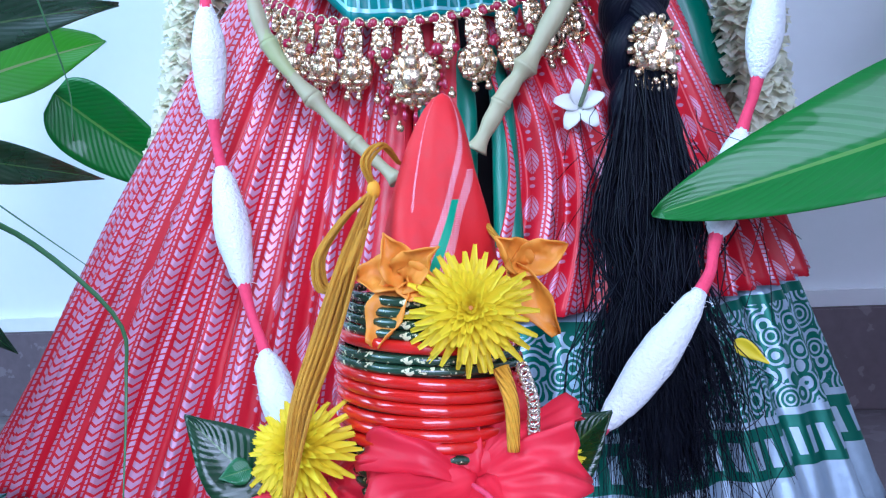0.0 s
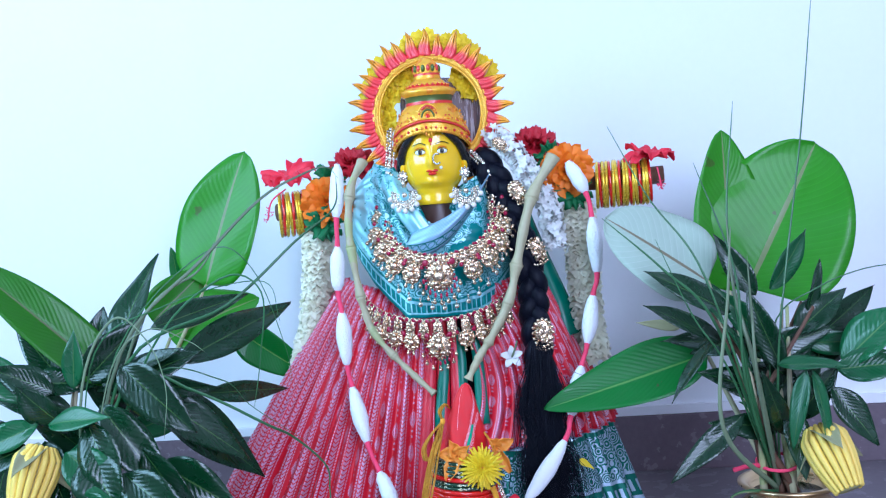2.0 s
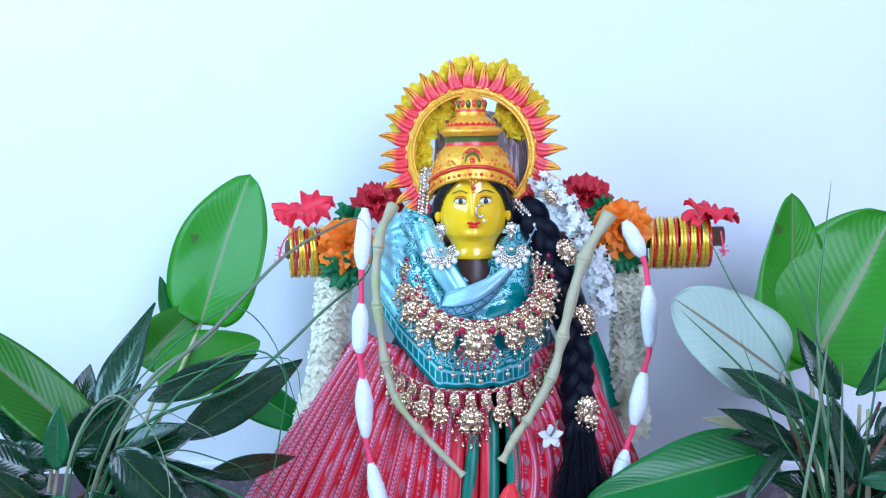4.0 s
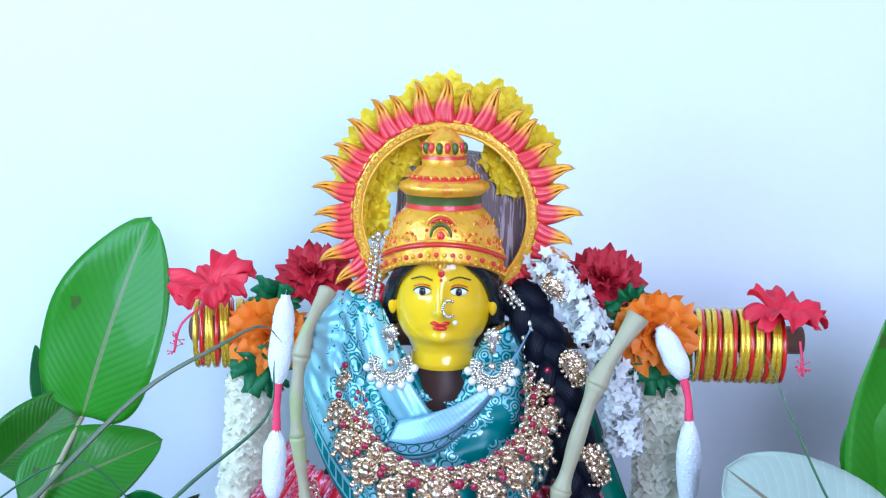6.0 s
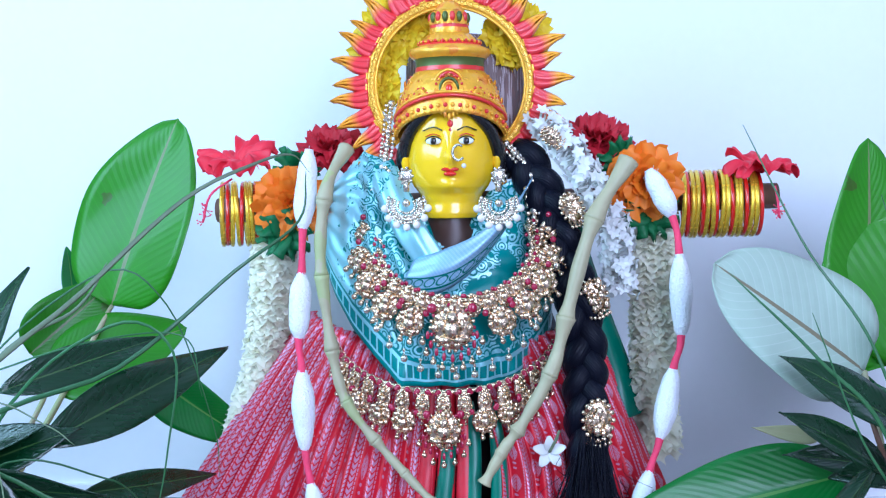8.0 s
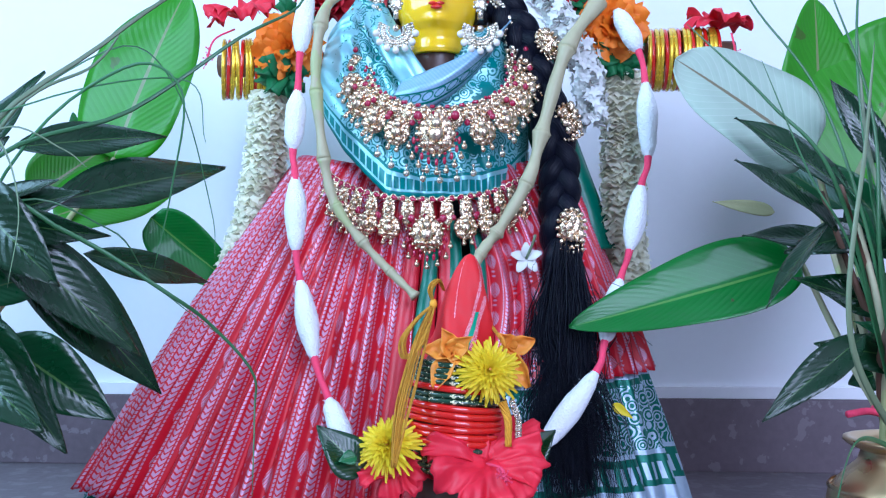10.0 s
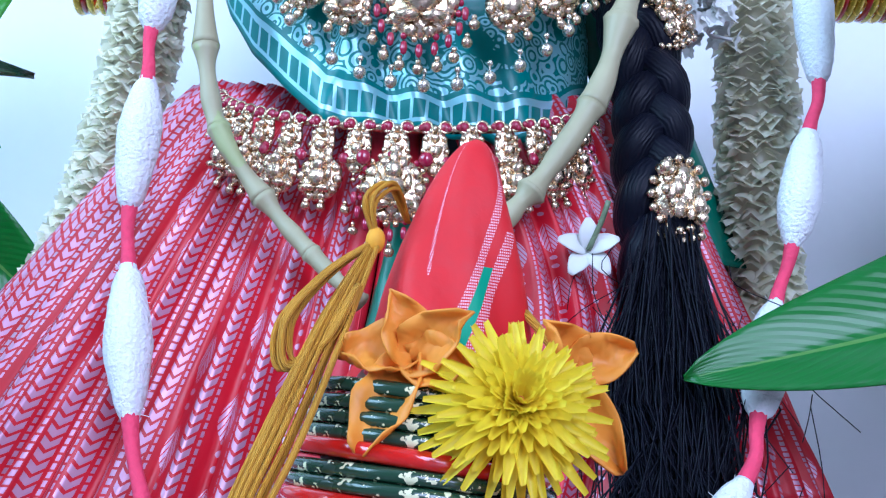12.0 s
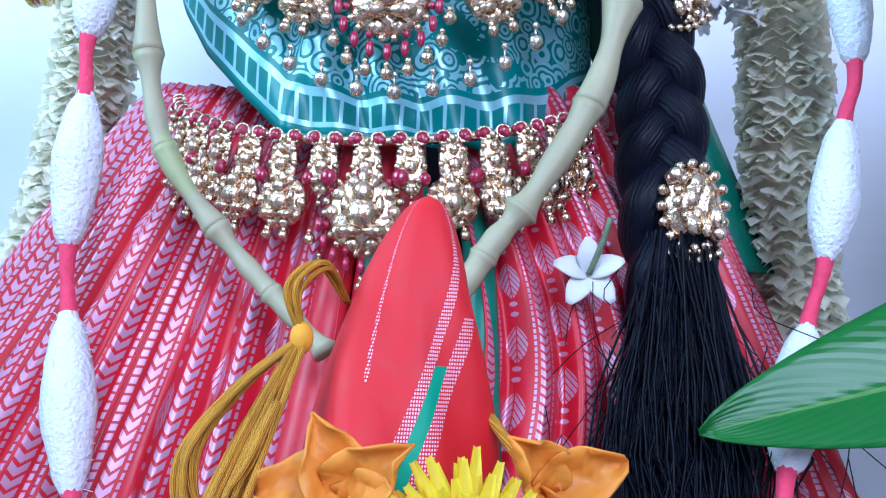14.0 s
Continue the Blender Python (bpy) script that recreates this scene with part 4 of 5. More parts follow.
def pendant_mesh(w, h, pearls=7):
    bm = charm_mesh(w, h, True, 0)
    for i in range(22):
        a = 2 * math.pi * i / 22
        ball((w * 0.54 * math.cos(a), 0, -h * 0.5 + h * 0.54 * math.sin(a)), w * 0.055, bm, 1 if i % 3 == 0 else 0, 6)
    for i in range(9):
        a = math.pi + math.pi * (i + 0.5) / 9
        ball((w * 0.62 * math.cos(a), -0.001, -h * 0.55 + h * 0.66 * math.sin(a)), w * 0.075, bm, 1, 6, (0.8, 0.6, 1.5))
    for i in range(pearls):
        a = math.pi + math.pi * (i + 0.5) / pearls
        p = V(w * 0.75 * math.cos(a), -0.001, -h * 0.58 + h * 0.78 * math.sin(a))
        ball(p, w * 0.045, bm, 0, 6)
        ball(p + V(0, 0, -w * 0.11), w * 0.085, bm, 0, 8)
    return bm


GOLDS = [M_GOLD, M_RUBY]
CH_S = finish("charm", charm_mesh(0.0125, 0.017, True, 0), [M_GOLD, M_RUBY])
CH_M = finish("charm", charm_mesh(0.0185, 0.019, True, 2), [M_GOLD, M_RUBY])
CH_B = finish("charm", charm_mesh(0.0115, 0.022, True, 1), [M_GOLD, M_RUBY])


def hang(mesh, parent, p, tilt, yaw, name="charm", scale=1.0, label=""):
    ob = part(name, mesh, None, parent, label)
    ob.matrix_basis = Matrix.Translation(p) @ Matrix.Rotation(yaw, 4, "Z") @ Matrix.Rotation(tilt, 4, "Y") @ Matrix.Scale(scale, 4)
    return ob


def arc_on_front(c, rx, rz, a, ry, y0):
    """A point on a drooping arc that wraps round the front: a in degrees, 0 straight down."""
    t = radians(a)
    return V(c.x + rx * math.sin(t), y0 + ry * (1 - math.cos(t)), c.z - rz * math.cos(t))


neck = thing("necklace", (0.076, -0.10, 0.36), "broad antique gold necklace with ruby stones and gold drops", "necklace")
NC = V(0.080, 0, 0.443)
pts = [arc_on_front(NC, 0.069, 0.045, a, 0.040, -0.120) for a in range(-112, 113, 4)]
part("cord", tube(pts, 0.0018, 6), M_GOLD, neck)
for i in range(19):
    a = -104 + 208 * i / 18
    p = arc_on_front(NC, 0.069, 0.045, a, 0.040, -0.123)
    hang(CH_S, neck, p + V(0, -0.002, 0.004), radians(-a * 0.55), radians(a * 0.35), "charm", 1.25)
for i in range(12):
    a = -102 + 204 * i / 11
    if abs(a) < 10:
        continue
    p = arc_on_front(NC, 0.080, 0.063, a, 0.040, -0.126)
    hang(CH_M, neck, p + V(0, -0.001, 0.003), radians(-a * 0.55), radians(a * 0.35), "charm", 1.35)
hang(finish("pendant", pendant_mesh(0.027, 0.029, 9), GOLDS), neck, V(0.077, -0.131, 0.393), 0, 0, "pendant", 1.3, "round gold centre pendant ringed with rubies")
bm = bmesh.new()
for sx in (-1, 1):
    for k in range(3):
        for i in range(12):
            z = 0.425 + i * 0.0075
            ball((CX + sx * (0.070 + k * 0.007 - 0.0005 * i) + 0.004, -0.078 + 0.0018 * i, z), 0.0030 + 0.0006 * (k == 1), bm, 1 if (i * 3 + k) % 11 == 0 else 0, 6)
part("side_chains", bm, GOLDS, neck)
drop = ball((0, 0, 0), 0.0034, seg=10)
tube([V(0, 0, 0), V(0, 0, 0.008)], 0.0007, 4, drop)
ball((0, 0, 0.0075), 0.0017, drop, 0, 6)
DROP = finish("drop_bead", drop, M_PALEGOLD)
for i in range(17):
    hang(DROP, neck, arc_on_front(NC, 0.092, 0.112, -80 + 10 * i, 0.045, -0.129), 0, 0, "drop_bead")

belt = thing("waist_belt", (0.069, -0.095, 0.27), "antique gold waist belt with rows of cast charms and rubies", "belt")
BC = V(0.068, 0, 0.364)


def belt_point(a, drop=0.0):
    t = radians(a)
    return V(BC.x + 0.108 * math.sin(t), -0.115 + 0.080 * (1 - math.cos(t)), BC.z - 0.050 * math.cos(t) - drop)


part("cord", tube([belt_point(a) for a in range(-84, 85, 4)], 0.0022, 6), M_GOLD, belt)
STONE = finish("stone", ball((0, 0, 0), 0.0025, seg=8, scale=(1, 0.7, 1)), M_RUBY)
SETTING = finish("setting", tube([V(0.0029 * math.cos(q), 0, 0.0029 * math.sin(q)) for q in (2 * math.pi * k / 12 for k in range(13))], 0.0007, 5, caps=False), M_GOLD)
for i in range(34):
    p = belt_point(-82 + 164 * i / 33) + V(0, -0.003, 0)
    hang(STONE, belt, p, 0, 0, "stone")
    hang(SETTING, belt, p, 0, 0, "setting")
for i in range(17):
    a = -78 + 156 * i / 16
    hang(CH_B, belt, belt_point(a, 0.000) + V(0, -0.004, 0), radians(-a * 0.25), radians(a * 0.7), "charm", 1.15)
for i in range(12):
    a = -70 + 140 * i / 11
    if abs(a) < 9:
        continue
    hang(CH_M, belt, belt_point(a, 0.018) + V(0, -0.004, 0), radians(-a * 0.35), radians(a * 0.7), "charm", 1.2)
hang(finish("pendant", pendant_mesh(0.025, 0.027, 7), GOLDS), belt, belt_point(0, 0.017) + V(0, -0.007, 0), 0, 0, "pendant", 1.2, "round gold centre pendant")


def brooch(at, s, label, tilt=0.0):
    bm = bmesh.new()
    rnd = random.Random(int(at[2] * 1000))
    ball((0, 0.002, 0), 0.015, bm, 0, 14, (0.85, 0.3, 1.2))
    for i in range(16):
        a = 2 * math.pi * i / 16
        ball((0.0135 * math.cos(a), -0.001, 0.0185 * math.sin(a)), 0.0026, bm, 0, 7)
    for i in range(26):
        ball((rnd.uniform(-0.010, 0.010), -0.0045 - rnd.uniform(0, 0.003), rnd.uniform(-0.014, 0.014)), rnd.uniform(0.0018, 0.0042), bm, 0, 7, (1, 0.7, rnd.uniform(0.7, 1.6)))
    for i in range(6):
        x = -0.0105 + 0.0042 * i
        z = -0.0205 + 0.0035 * abs(i - 2.5) / 2.5
        ball((x, -0.001, z), 0.0014, bm, 0, 6)
        ball((x, -0.001, z - 0.0038), 0.0024, bm, 0, 8)
    moved(bm, Matrix.Translation(at) @ Matrix.Rotation(tilt, 4, "Y") @ Matrix.Scale(s, 4))
    return whole("hair_brooch", bm, M_GOLD, label, "brooch", "brooches pinned on the braid")


brooch(V(0.205, -0.112, 0.287), 0.98, "large oval gold brooch with hanging beads on the braid")
brooch(V(0.205, -0.090, 0.395), 0.85, "oval gold brooch half hidden by the stem", -0.3)
brooch(V(0.186, -0.080, 0.475), 0.75, "small gold brooch high on the braid", -0.5)
brooch(V(0.168, -0.075, 0.540), 0.55, "small gold brooch at the top of the braid", -0.9)


def earring(at, label):
    t = thing("earring", at, label, "earring", "pair of earrings")
    at = Vector(at)
    bm = bmesh.new()
    ball(at + V(0, 0, 0.026), 0.0062, bm, 0, 10, (1, 0.4, 1.1))
    for i in range(9):
        a = 2 * math.pi * i / 9
        ball(at + V(0.006 * math.cos(a), -0.002, 0.026 + 0.007 * math.sin(a)), 0.0016, bm, 0, 6)
    tube([at + V(0, 0, 0.022), at + V(0, 0, 0.012)], 0.0028, 8, bm)
    part("stud", bm, M_PALEGOLD, t)
    bm = bmesh.new()
    for r, k, n in ((0.0075, 0.0014, 16), (0.0105, 0.0015, 22), (0.0135, 0.0018, 24), (0.0168, 0.0020, 22)):
        for i in range(n):
            a = radians(-205 + 230 * i / (n - 1))
            ball(at + V(r * math.cos(a), -0.001, r * math.sin(a) * 0.95), k, bm, 0, 6)
    tube([at + V(0.012 * math.cos(radians(a)), 0, 0.012 * math.sin(radians(a))) for a in range(-210, 31, 10)], 0.0026, 6, bm, flat=0.5)
    ball(at + V(0, -0.002, 0.002), 0.0036, bm, 0, 8)
    part("crescent", bm, M_PALEGOLD, t)
    for i in range(7):
        a = radians(-172 + 164 * i / 6)
        part("pearl", ball(at + V(0.0195 * math.cos(a), -0.001, 0.0195 * math.sin(a)), 0.0036, seg=10), M_PEARL, t)
    return t


earring((0.037, -0.104, 0.480), "gold crescent earring with hanging pearls")
earring((0.1190, -0.104, 0.479), "gold crescent earring with hanging pearls")
bm = bmesh.new()
for i in range(19):
    a = radians(60 + 250 * i / 18)
    ball((0.0838 + 0.0052 * math.cos(a), -0.1005, 0.5262 + 0.0068 * math.sin(a)), 0.0013, bm, 0, 7)
ball((0.0885, -0.099, 0.5145), 0.0023, bm, 1, 8)
whole("nose_ring", bm, [M_PALEGOLD, M_PEARL], "small gold nose ring with a pearl", "nose ring")
for sx, pts_ in ((-1, [V(0.020, -0.040, 0.575), V(0.016, -0.052, 0.535), V(0.012, -0.066, 0.505)]), (1, [V(0.128, -0.052, 0.535), V(0.150, -0.060, 0.505), V(0.152, -0.072, 0.455)])):
    bm = bmesh.new()
    for i, p in enumerate(smooth_path(pts_, 18)):
        ball(p, 0.0026 if i % 3 else 0.0038, bm, 0, 7)
        ball(p + V(0.005, 0.0, -0.002), 0.0020, bm, 1 if i % 2 else 0, 6)
        ball(p + V(-0.005, 0.0, -0.002), 0.0020, bm, 0, 6)
    if sx < 0:
        for i in range(13):
            a = radians(200 + 250 * i / 12)
            ball(pts_[2] + V(0.010 * math.cos(a), -0.003, -0.006 + 0.016 * math.sin(a)), 0.0022, bm, 0 if i % 3 else 1, 7)
    whole("ear_chain", bm, [M_PALEGOLD, M_PEARL], "beaded gold ear chain hanging beside the face", "chain")

# ---- braid ----
BR_PATH = [V(0.140, -0.040, 0.530), V(0.165, -0.058, 0.480), V(0.184, -0.072, 0.420), V(0.196, -0.085, 0.355), V(0.196, -0.095, 0.300), V(0.199, -0.104, 0.235)]
braid = thing("hair_braid", (0.20, -0.1, 0.1), "long braid of black hair with a loose tail", "hair braid")
bp = smooth_path(BR_PATH, 90)
for k in range(3):
    def strand(i, k=k):
        p = bp[i]
        d = (bp[min(i + 1, 90)] - bp[max(i - 1, 0)]).normalized()
        side = d.cross(V(0, 1, 0)).normalized()
        a = i / 90 * 6.28 * 3.6 + k * 2.094
        return p + side * 0.0105 * math.sin(a) + V(0, -1, 0) * 0.0055 * math.sin(2 * a)
    part("strand", tube([strand(i) for i in range(91)], lambda s: 0.0115 - 0.001 * s, 10), M_HAIR, braid)
rnd = random.Random(9)
for i in range(26):
    bm = bmesh.new()
    ox, oy = rnd.gauss(0, 0.005), rnd.gauss(0.004, 0.003)
    fx = rnd.gauss(0.0, 0.013)
    ln = rnd.uniform(0.05, 0.09)
    tube([V(0.200 + ox, -0.104 + oy, 0.245), V(0.196 + ox + fx * 0.3, -0.122 + oy, 0.180), V(0.197 + fx * 0.8, -0.138 + oy, 0.120), V(0.199 + fx, -0.150 + oy, ln)], lambda s: 0.0055 * (1 - s) ** 0.4 + 0.0004, 7, bm, n=12, flat=0.6)
    part("hair_lock", bm, M_HAIR, braid)
bm = bmesh.new()
for i in range(900):
    ox, oy = max(-0.012, min(0.012, rnd.gauss(0, 0.006))), rnd.gauss(-0.002, 0.004)
    fx, wv = rnd.gauss(0.0, 0.019), rnd.gauss(0, 0.008)
    ln = rnd.uniform(0.02, 0.11)
    tube([V(0.199 + ox, -0.106 + oy, 0.232 + rnd.uniform(-0.012, 0.045)), V(0.196 + ox * 1.6 + fx * 0.3 + wv, -0.126 + oy, 0.185), V(0.197 + fx * 0.8 - wv, -0.138 + oy, 0.12), V(0.199 + fx * 1.1, -0.150 + oy, ln)], lambda s: 0.00062 * (1 - s) + 0.00016, 3, bm, n=9, caps=False)
tagged(part("loose_hair", bm, M_HAIR, braid, "fine loose black hairs of the tail"), kind="stuff")
bm = bmesh.new()
for i in range(150):
    s = rnd.uniform(0.0, 1.0)
    p = V(0.203, -0.112, 0.26).lerp(V(0.205, -0.155, 0.05), s) + V(rnd.gauss(0, 0.022), rnd.uniform(-0.012, 0.004), 0)
    d = V(rnd.gauss(0, 0.018), rnd.uniform(-0.01, 0.004), -rnd.uniform(0.02, 0.06))
    tube([p, p + d * 0.5 + V(rnd.gauss(0, 0.004), 0, 0), p + d], 0.00028, 3, bm, n=6, caps=False)
tagged(part("flyaway_hairs", bm, M_HAIR, braid), kind="stuff")

# ---- cotton garlands ----
def cotton_garland(path, cuts, label, seed):
    t = thing("cotton_garland", path[0], label, "garland", "cotton bead garlands")
    pts = smooth_path(path, 240)
    rnd = random.Random(seed)
    fuzz_all = []
    for (a, b) in cuts:
        seg_ = pts[int(a * 240):int(b * 240) + 1]
        n = len(seg_) - 1
        bm = tube(seg_, lambda s: 0.0015 + 0.0088 * math.sin(math.pi * min(0.985, max(0.03, s))) ** 0.55 * (1 + 0.06 * math.sin(11 * s + a * 50)), 12)
        for v in bm.verts:
            v.co += noise.noise_vector(v.co * 160) * 0.0007
        for _ in range(90):
            s = rnd.uniform(0.05, 0.95)
            p = seg_[int(s * n)]
            o = V(rnd.gauss(0, 1), rnd.gauss(0, 1), rnd.gauss(0, 0.6)).normalized()
            q = p + o * 0.0085 * math.sin(math.pi * s) ** 0.5
            tube([q, q + o * 0.0022 + V(rnd.gauss(0, 0.001), 0, rnd.gauss(0, 0.002))], 0.00018, 3, bm, caps=False)
        part("cotton_tuft", bm, M_COTTON, t)
    for (a, b), (c, d) in zip(cuts, cuts[1:]):
        seg_ = pts[max(0, int(b * 240) - 4):int(c * 240) + 5]
        part("pink_tie", tube(seg_, lambda s: 0.0030 + 0.0014 * abs(2 * s - 1) ** 2, 8), M_PINK, t, "pink dyed twist of cotton")
    return t


cotton_garland([V(-0.052, -0.085, 0.531), V(-0.057, -0.100, 0.457), V(-0.058, -0.105, 0.421), V(-0.061, -0.112, 0.362), V(-0.058, -0.116, 0.334), V(-0.055, -0.125, 0.264), V(-0.050, -0.130, 0.236), V(-0.033, -0.150, 0.164), V(-0.018, -0.165, 0.130), V(0.002, -0.190, 0.088)], [(0.0, 1 / 9), (2 / 9, 3 / 9), (4 / 9, 5 / 9), (6 / 9, 7 / 9), (8 / 9, 1.0)], "white cotton bead garland with pink twists, draped down the skirt", 1)
cotton_garland([V(0.256, -0.075, 0.509), V(0.277, -0.080, 0.465), V(0.282, -0.085, 0.432), V(0.283, -0.090, 0.358), V(0.275, -0.095, 0.329), V(0.262, -0.100, 0.266), V(0.252, -0.105, 0.238), V(0.231, -0.140, 0.180), V(0.220, -0.156, 0.153), V(0.166, -0.190, 0.090), V(0.144, -0.200, 0.080)], [(0.0, 0.1), (0.2, 0.3), (0.4, 0.5), (0.6, 0.7), (0.8, 0.9), (0.985, 1.0)], "white cotton bead garland with pink twists, draped down the skirt", 2)

# ---- pale jointed stems ----
def stem(path, r, joints, label):
    t = thing("cane", path[0], label, "cane", "canes crossed over the figure")
    pts = smooth_path(path, 120)
    cuts = [0, *joints, 1]
    for a, b in zip(cuts, cuts[1:]):
        seg_ = pts[int(a * 120):int(b * 120) + 1]
        part("joint", tube(seg_, lambda s: r * (1.08 - 0.40 * (a + (b - a) * s)) * (0.80 + 0.38 * (2 * s - 1) ** 4 + 0.10 * math.sin(9 * s + 20 * a)), 12), M_STEM, t)
    return t


stem([V(-0.020, -0.070, 0.532), V(-0.034, -0.100, 0.498), V(-0.040, -0.110, 0.442), V(-0.035, -0.115, 0.385), V(-0.027, -0.118, 0.334), V(-0.015, -0.122, 0.302), V(0.011, -0.125, 0.269), V(0.035, -0.132, 0.244), V(0.058, -0.140, 0.222)], 0.0064, (0.16, 0.30, 0.45, 0.60, 0.74, 0.87), "pale jointed plant cane laid over the silk")
stem([V(0.238, -0.075, 0.517), V(0.204, -0.095, 0.464), V(0.180, -0.108, 0.388), V(0.165, -0.117, 0.336), V(0.139, -0.124, 0.290), V(0.121, -0.128, 0.266), V(0.103, -0.132, 0.236)], 0.0080, (0.17, 0.36, 0.53, 0.72, 0.86), "pale green jointed plant cane laid over the silk")

# white flower on the skirt
fl = thing("white_flower", (0.162, -0.105, 0.26), "white five-petalled flower lying on the skirt", "flower")
fc = V(0.162, -0.109, 0.258)
for i in range(5):
    a = radians(20 + 72 * i)
    m, _ = aim(fc, fc + V(math.cos(a), -0.25, math.sin(a)), 0)
    part("petal", thicken(grid(8, 5, lambda u, v: m @ V(0.016 * u, (v - 0.5) * 0.010 * math.sin(math.pi * (0.12 + 0.8 * u)), 0.0025 * math.sin(3 * u) + 0.002 * (v - 0.5) ** 2)), 0.0005), M_JASMINE, fl)
part("flower_tube", tube([fc + V(0, -0.002, 0), fc + V(0.005, -0.008, 0.012), fc + V(0.008, -0.012, 0.022)], 0.0013, 6, n=8), M_DRYGRASS, fl, "pale green flower tube")

# ---- front offering jar ----
PC = V(0.094, -0.263, 0)
jar = whole("offering_jar", lathe([(0.0, 0.0), (0.030, 0.0), (0.034, 0.004), (0.034, 0.080), (0.032, 0.138), (0.028, 0.165), (0.020, 0.178), (0.0, 0.180)], 40, PC), M_DARKPOT, "dark round jar under the stacked bangles", "jar")


def cone_build():
    def f(u, v):
        a = -2 * math.pi * u - math.pi / 2
        r = 0.0255 * (1 - v) ** 0.52 + 0.0035 * (1 - v) * math.sin(3 * a + 5 * v) + 0.0015 * math.sin(7 * a + 9 * v) * (1 - v)
        return PC + V(r * math.cos(a) * 1.05 + 0.010 * v + 0.002, r * math.sin(a) * 0.9 + 0.004 * v, 0.172 + 0.084 * v)
    return grid(48, 40, f, close=True, uv=lambda u, v: (u, v))


whole("cloth_cone", cone_build(), M_CONE, "red cloth folded into a pointed cone on the jar", "cloth cone")
CR, CG = bangle_mesh(0.0395, 0.0027, M_BANGLE_R), bangle_mesh(0.0390, 0.0021, M_BANGLE_G)
stack = [(0.064, 1), (0.0685, 1), (0.073, 1), (0.0775, 1), (0.082, 1), (0.0870, 0), (0.0922, 0), (0.0974, 0), (0.1026, 0), (0.1078, 0), (0.1130, 0), (0.1180, 1), (0.1222, 1), (0.1270, 0), (0.1315, 1), (0.1358, 1), (0.1400, 1), (0.1445, 1)]
for z, g in stack:
    ob = tagged(new("bangle", CG if g else CR), "dark green glitter bangle stacked on the jar" if g else "glossy red glass bangle stacked on the jar", "bangle", "bangles stacked on the jar")
    s = 1.0 if z < 0.118 else 1.0 - (z - 0.118) * 6.0
    ob.matrix_world = Matrix.Translation(PC + V(0, 0, z + 0.025)) @ pose(0, 0, 0, random.uniform(-2, 2), 90 + 5 + random.uniform(-1.5, 1.5), 0) @ Matrix.Diagonal((1, s, s, 1))


jar_base = set(bpy.data.objects)


def chrysanthemum(at, axis, r, label, seed):
    t = thing("chrysanthemum", at, label, "flower", "yellow chrysanthemums")
    rnd = random.Random(seed)
    q = Vector(axis).normalized().to_track_quat("Z", "Y").to_matrix()
    bm = bmesh.new()
    for k, (n, ln, up) in enumerate(((30, 1.0, 0.0), (30, 0.95, 0.22), (28, 0.84, 0.46), (26, 0.70, 0.75), (20, 0.54, 1.05), (16, 0.40, 1.4), (10, 0.28, 1.8))):
        for i in range(n):
            a = 2 * math.pi * (i + rnd.uniform(-0.3, 0.3)) / n
            L = r * ln * rnd.uniform(0.82, 1.1)
            el = up * 0.7 + rnd.uniform(-0.1, 0.1)
            w = r * 0.125
            grid(5, 2, lambda u, v: Vector(at) + q @ (Matrix.Rotation(a, 3, "Z") @ V(L * u * math.cos(el) + 0.0005, (v - 0.5) * w * (0.5 + math.sin(math.pi * min(1, u + 0.05)) * 0.8), L * math.sin(el) * u - 0.2 * L * u * u * (1 - up * 0.5) + 0.0018 * (abs(v - 0.5) * 2) ** 2 + k * 0.0012)), bm)
    part("petals", bm, M_MUMS, t, "dense ring of narrow yellow petals")
    part("heart", ball(Vector(at) + Vector(axis).normalized() * 0.004, r * 0.2, scale=(1, 1, 1)), M_LILY, t)
    return t


chrysanthemum(V(0.115, -0.286, 0.150), (0.12, -1, 0.25), 0.0250, "full yellow chrysanthemum leaning on the jar", 1)
chrysanthemum(V(0.041, -0.285, 0.094), (-0.25, -0.8, 0.55), 0.025, "yellow chrysanthemum at the jar's foot", 2)
chrysanthemum(V(0.140, -0.275, 0.086), (0.5, -0.7, 0.5), 0.018, "small yellow chrysanthemum tucked beside the jar", 3)


def lily(at, dirs, w, label, seed):
    t = thing("orange_flower", at, label, "flower", "orange flowers on the jar")
    for d, L, bend in dirs:
        m, _ = aim(at, Vector(at) + Vector(d), seed * 11)
        bm = grid(12, 6, lambda u, v: m @ V(L * u, (v - 0.5) * w * math.sin(math.pi * (0.12 + 0.80 * u)) * 1.1, -bend * L * u * u + 0.006 * (v - 0.5) ** 2 * 4 + 0.0015 * math.sin(14 * u + 9 * v)))
        part("petal", thicken(bm, 0.0006), M_LILY, t)
    return t


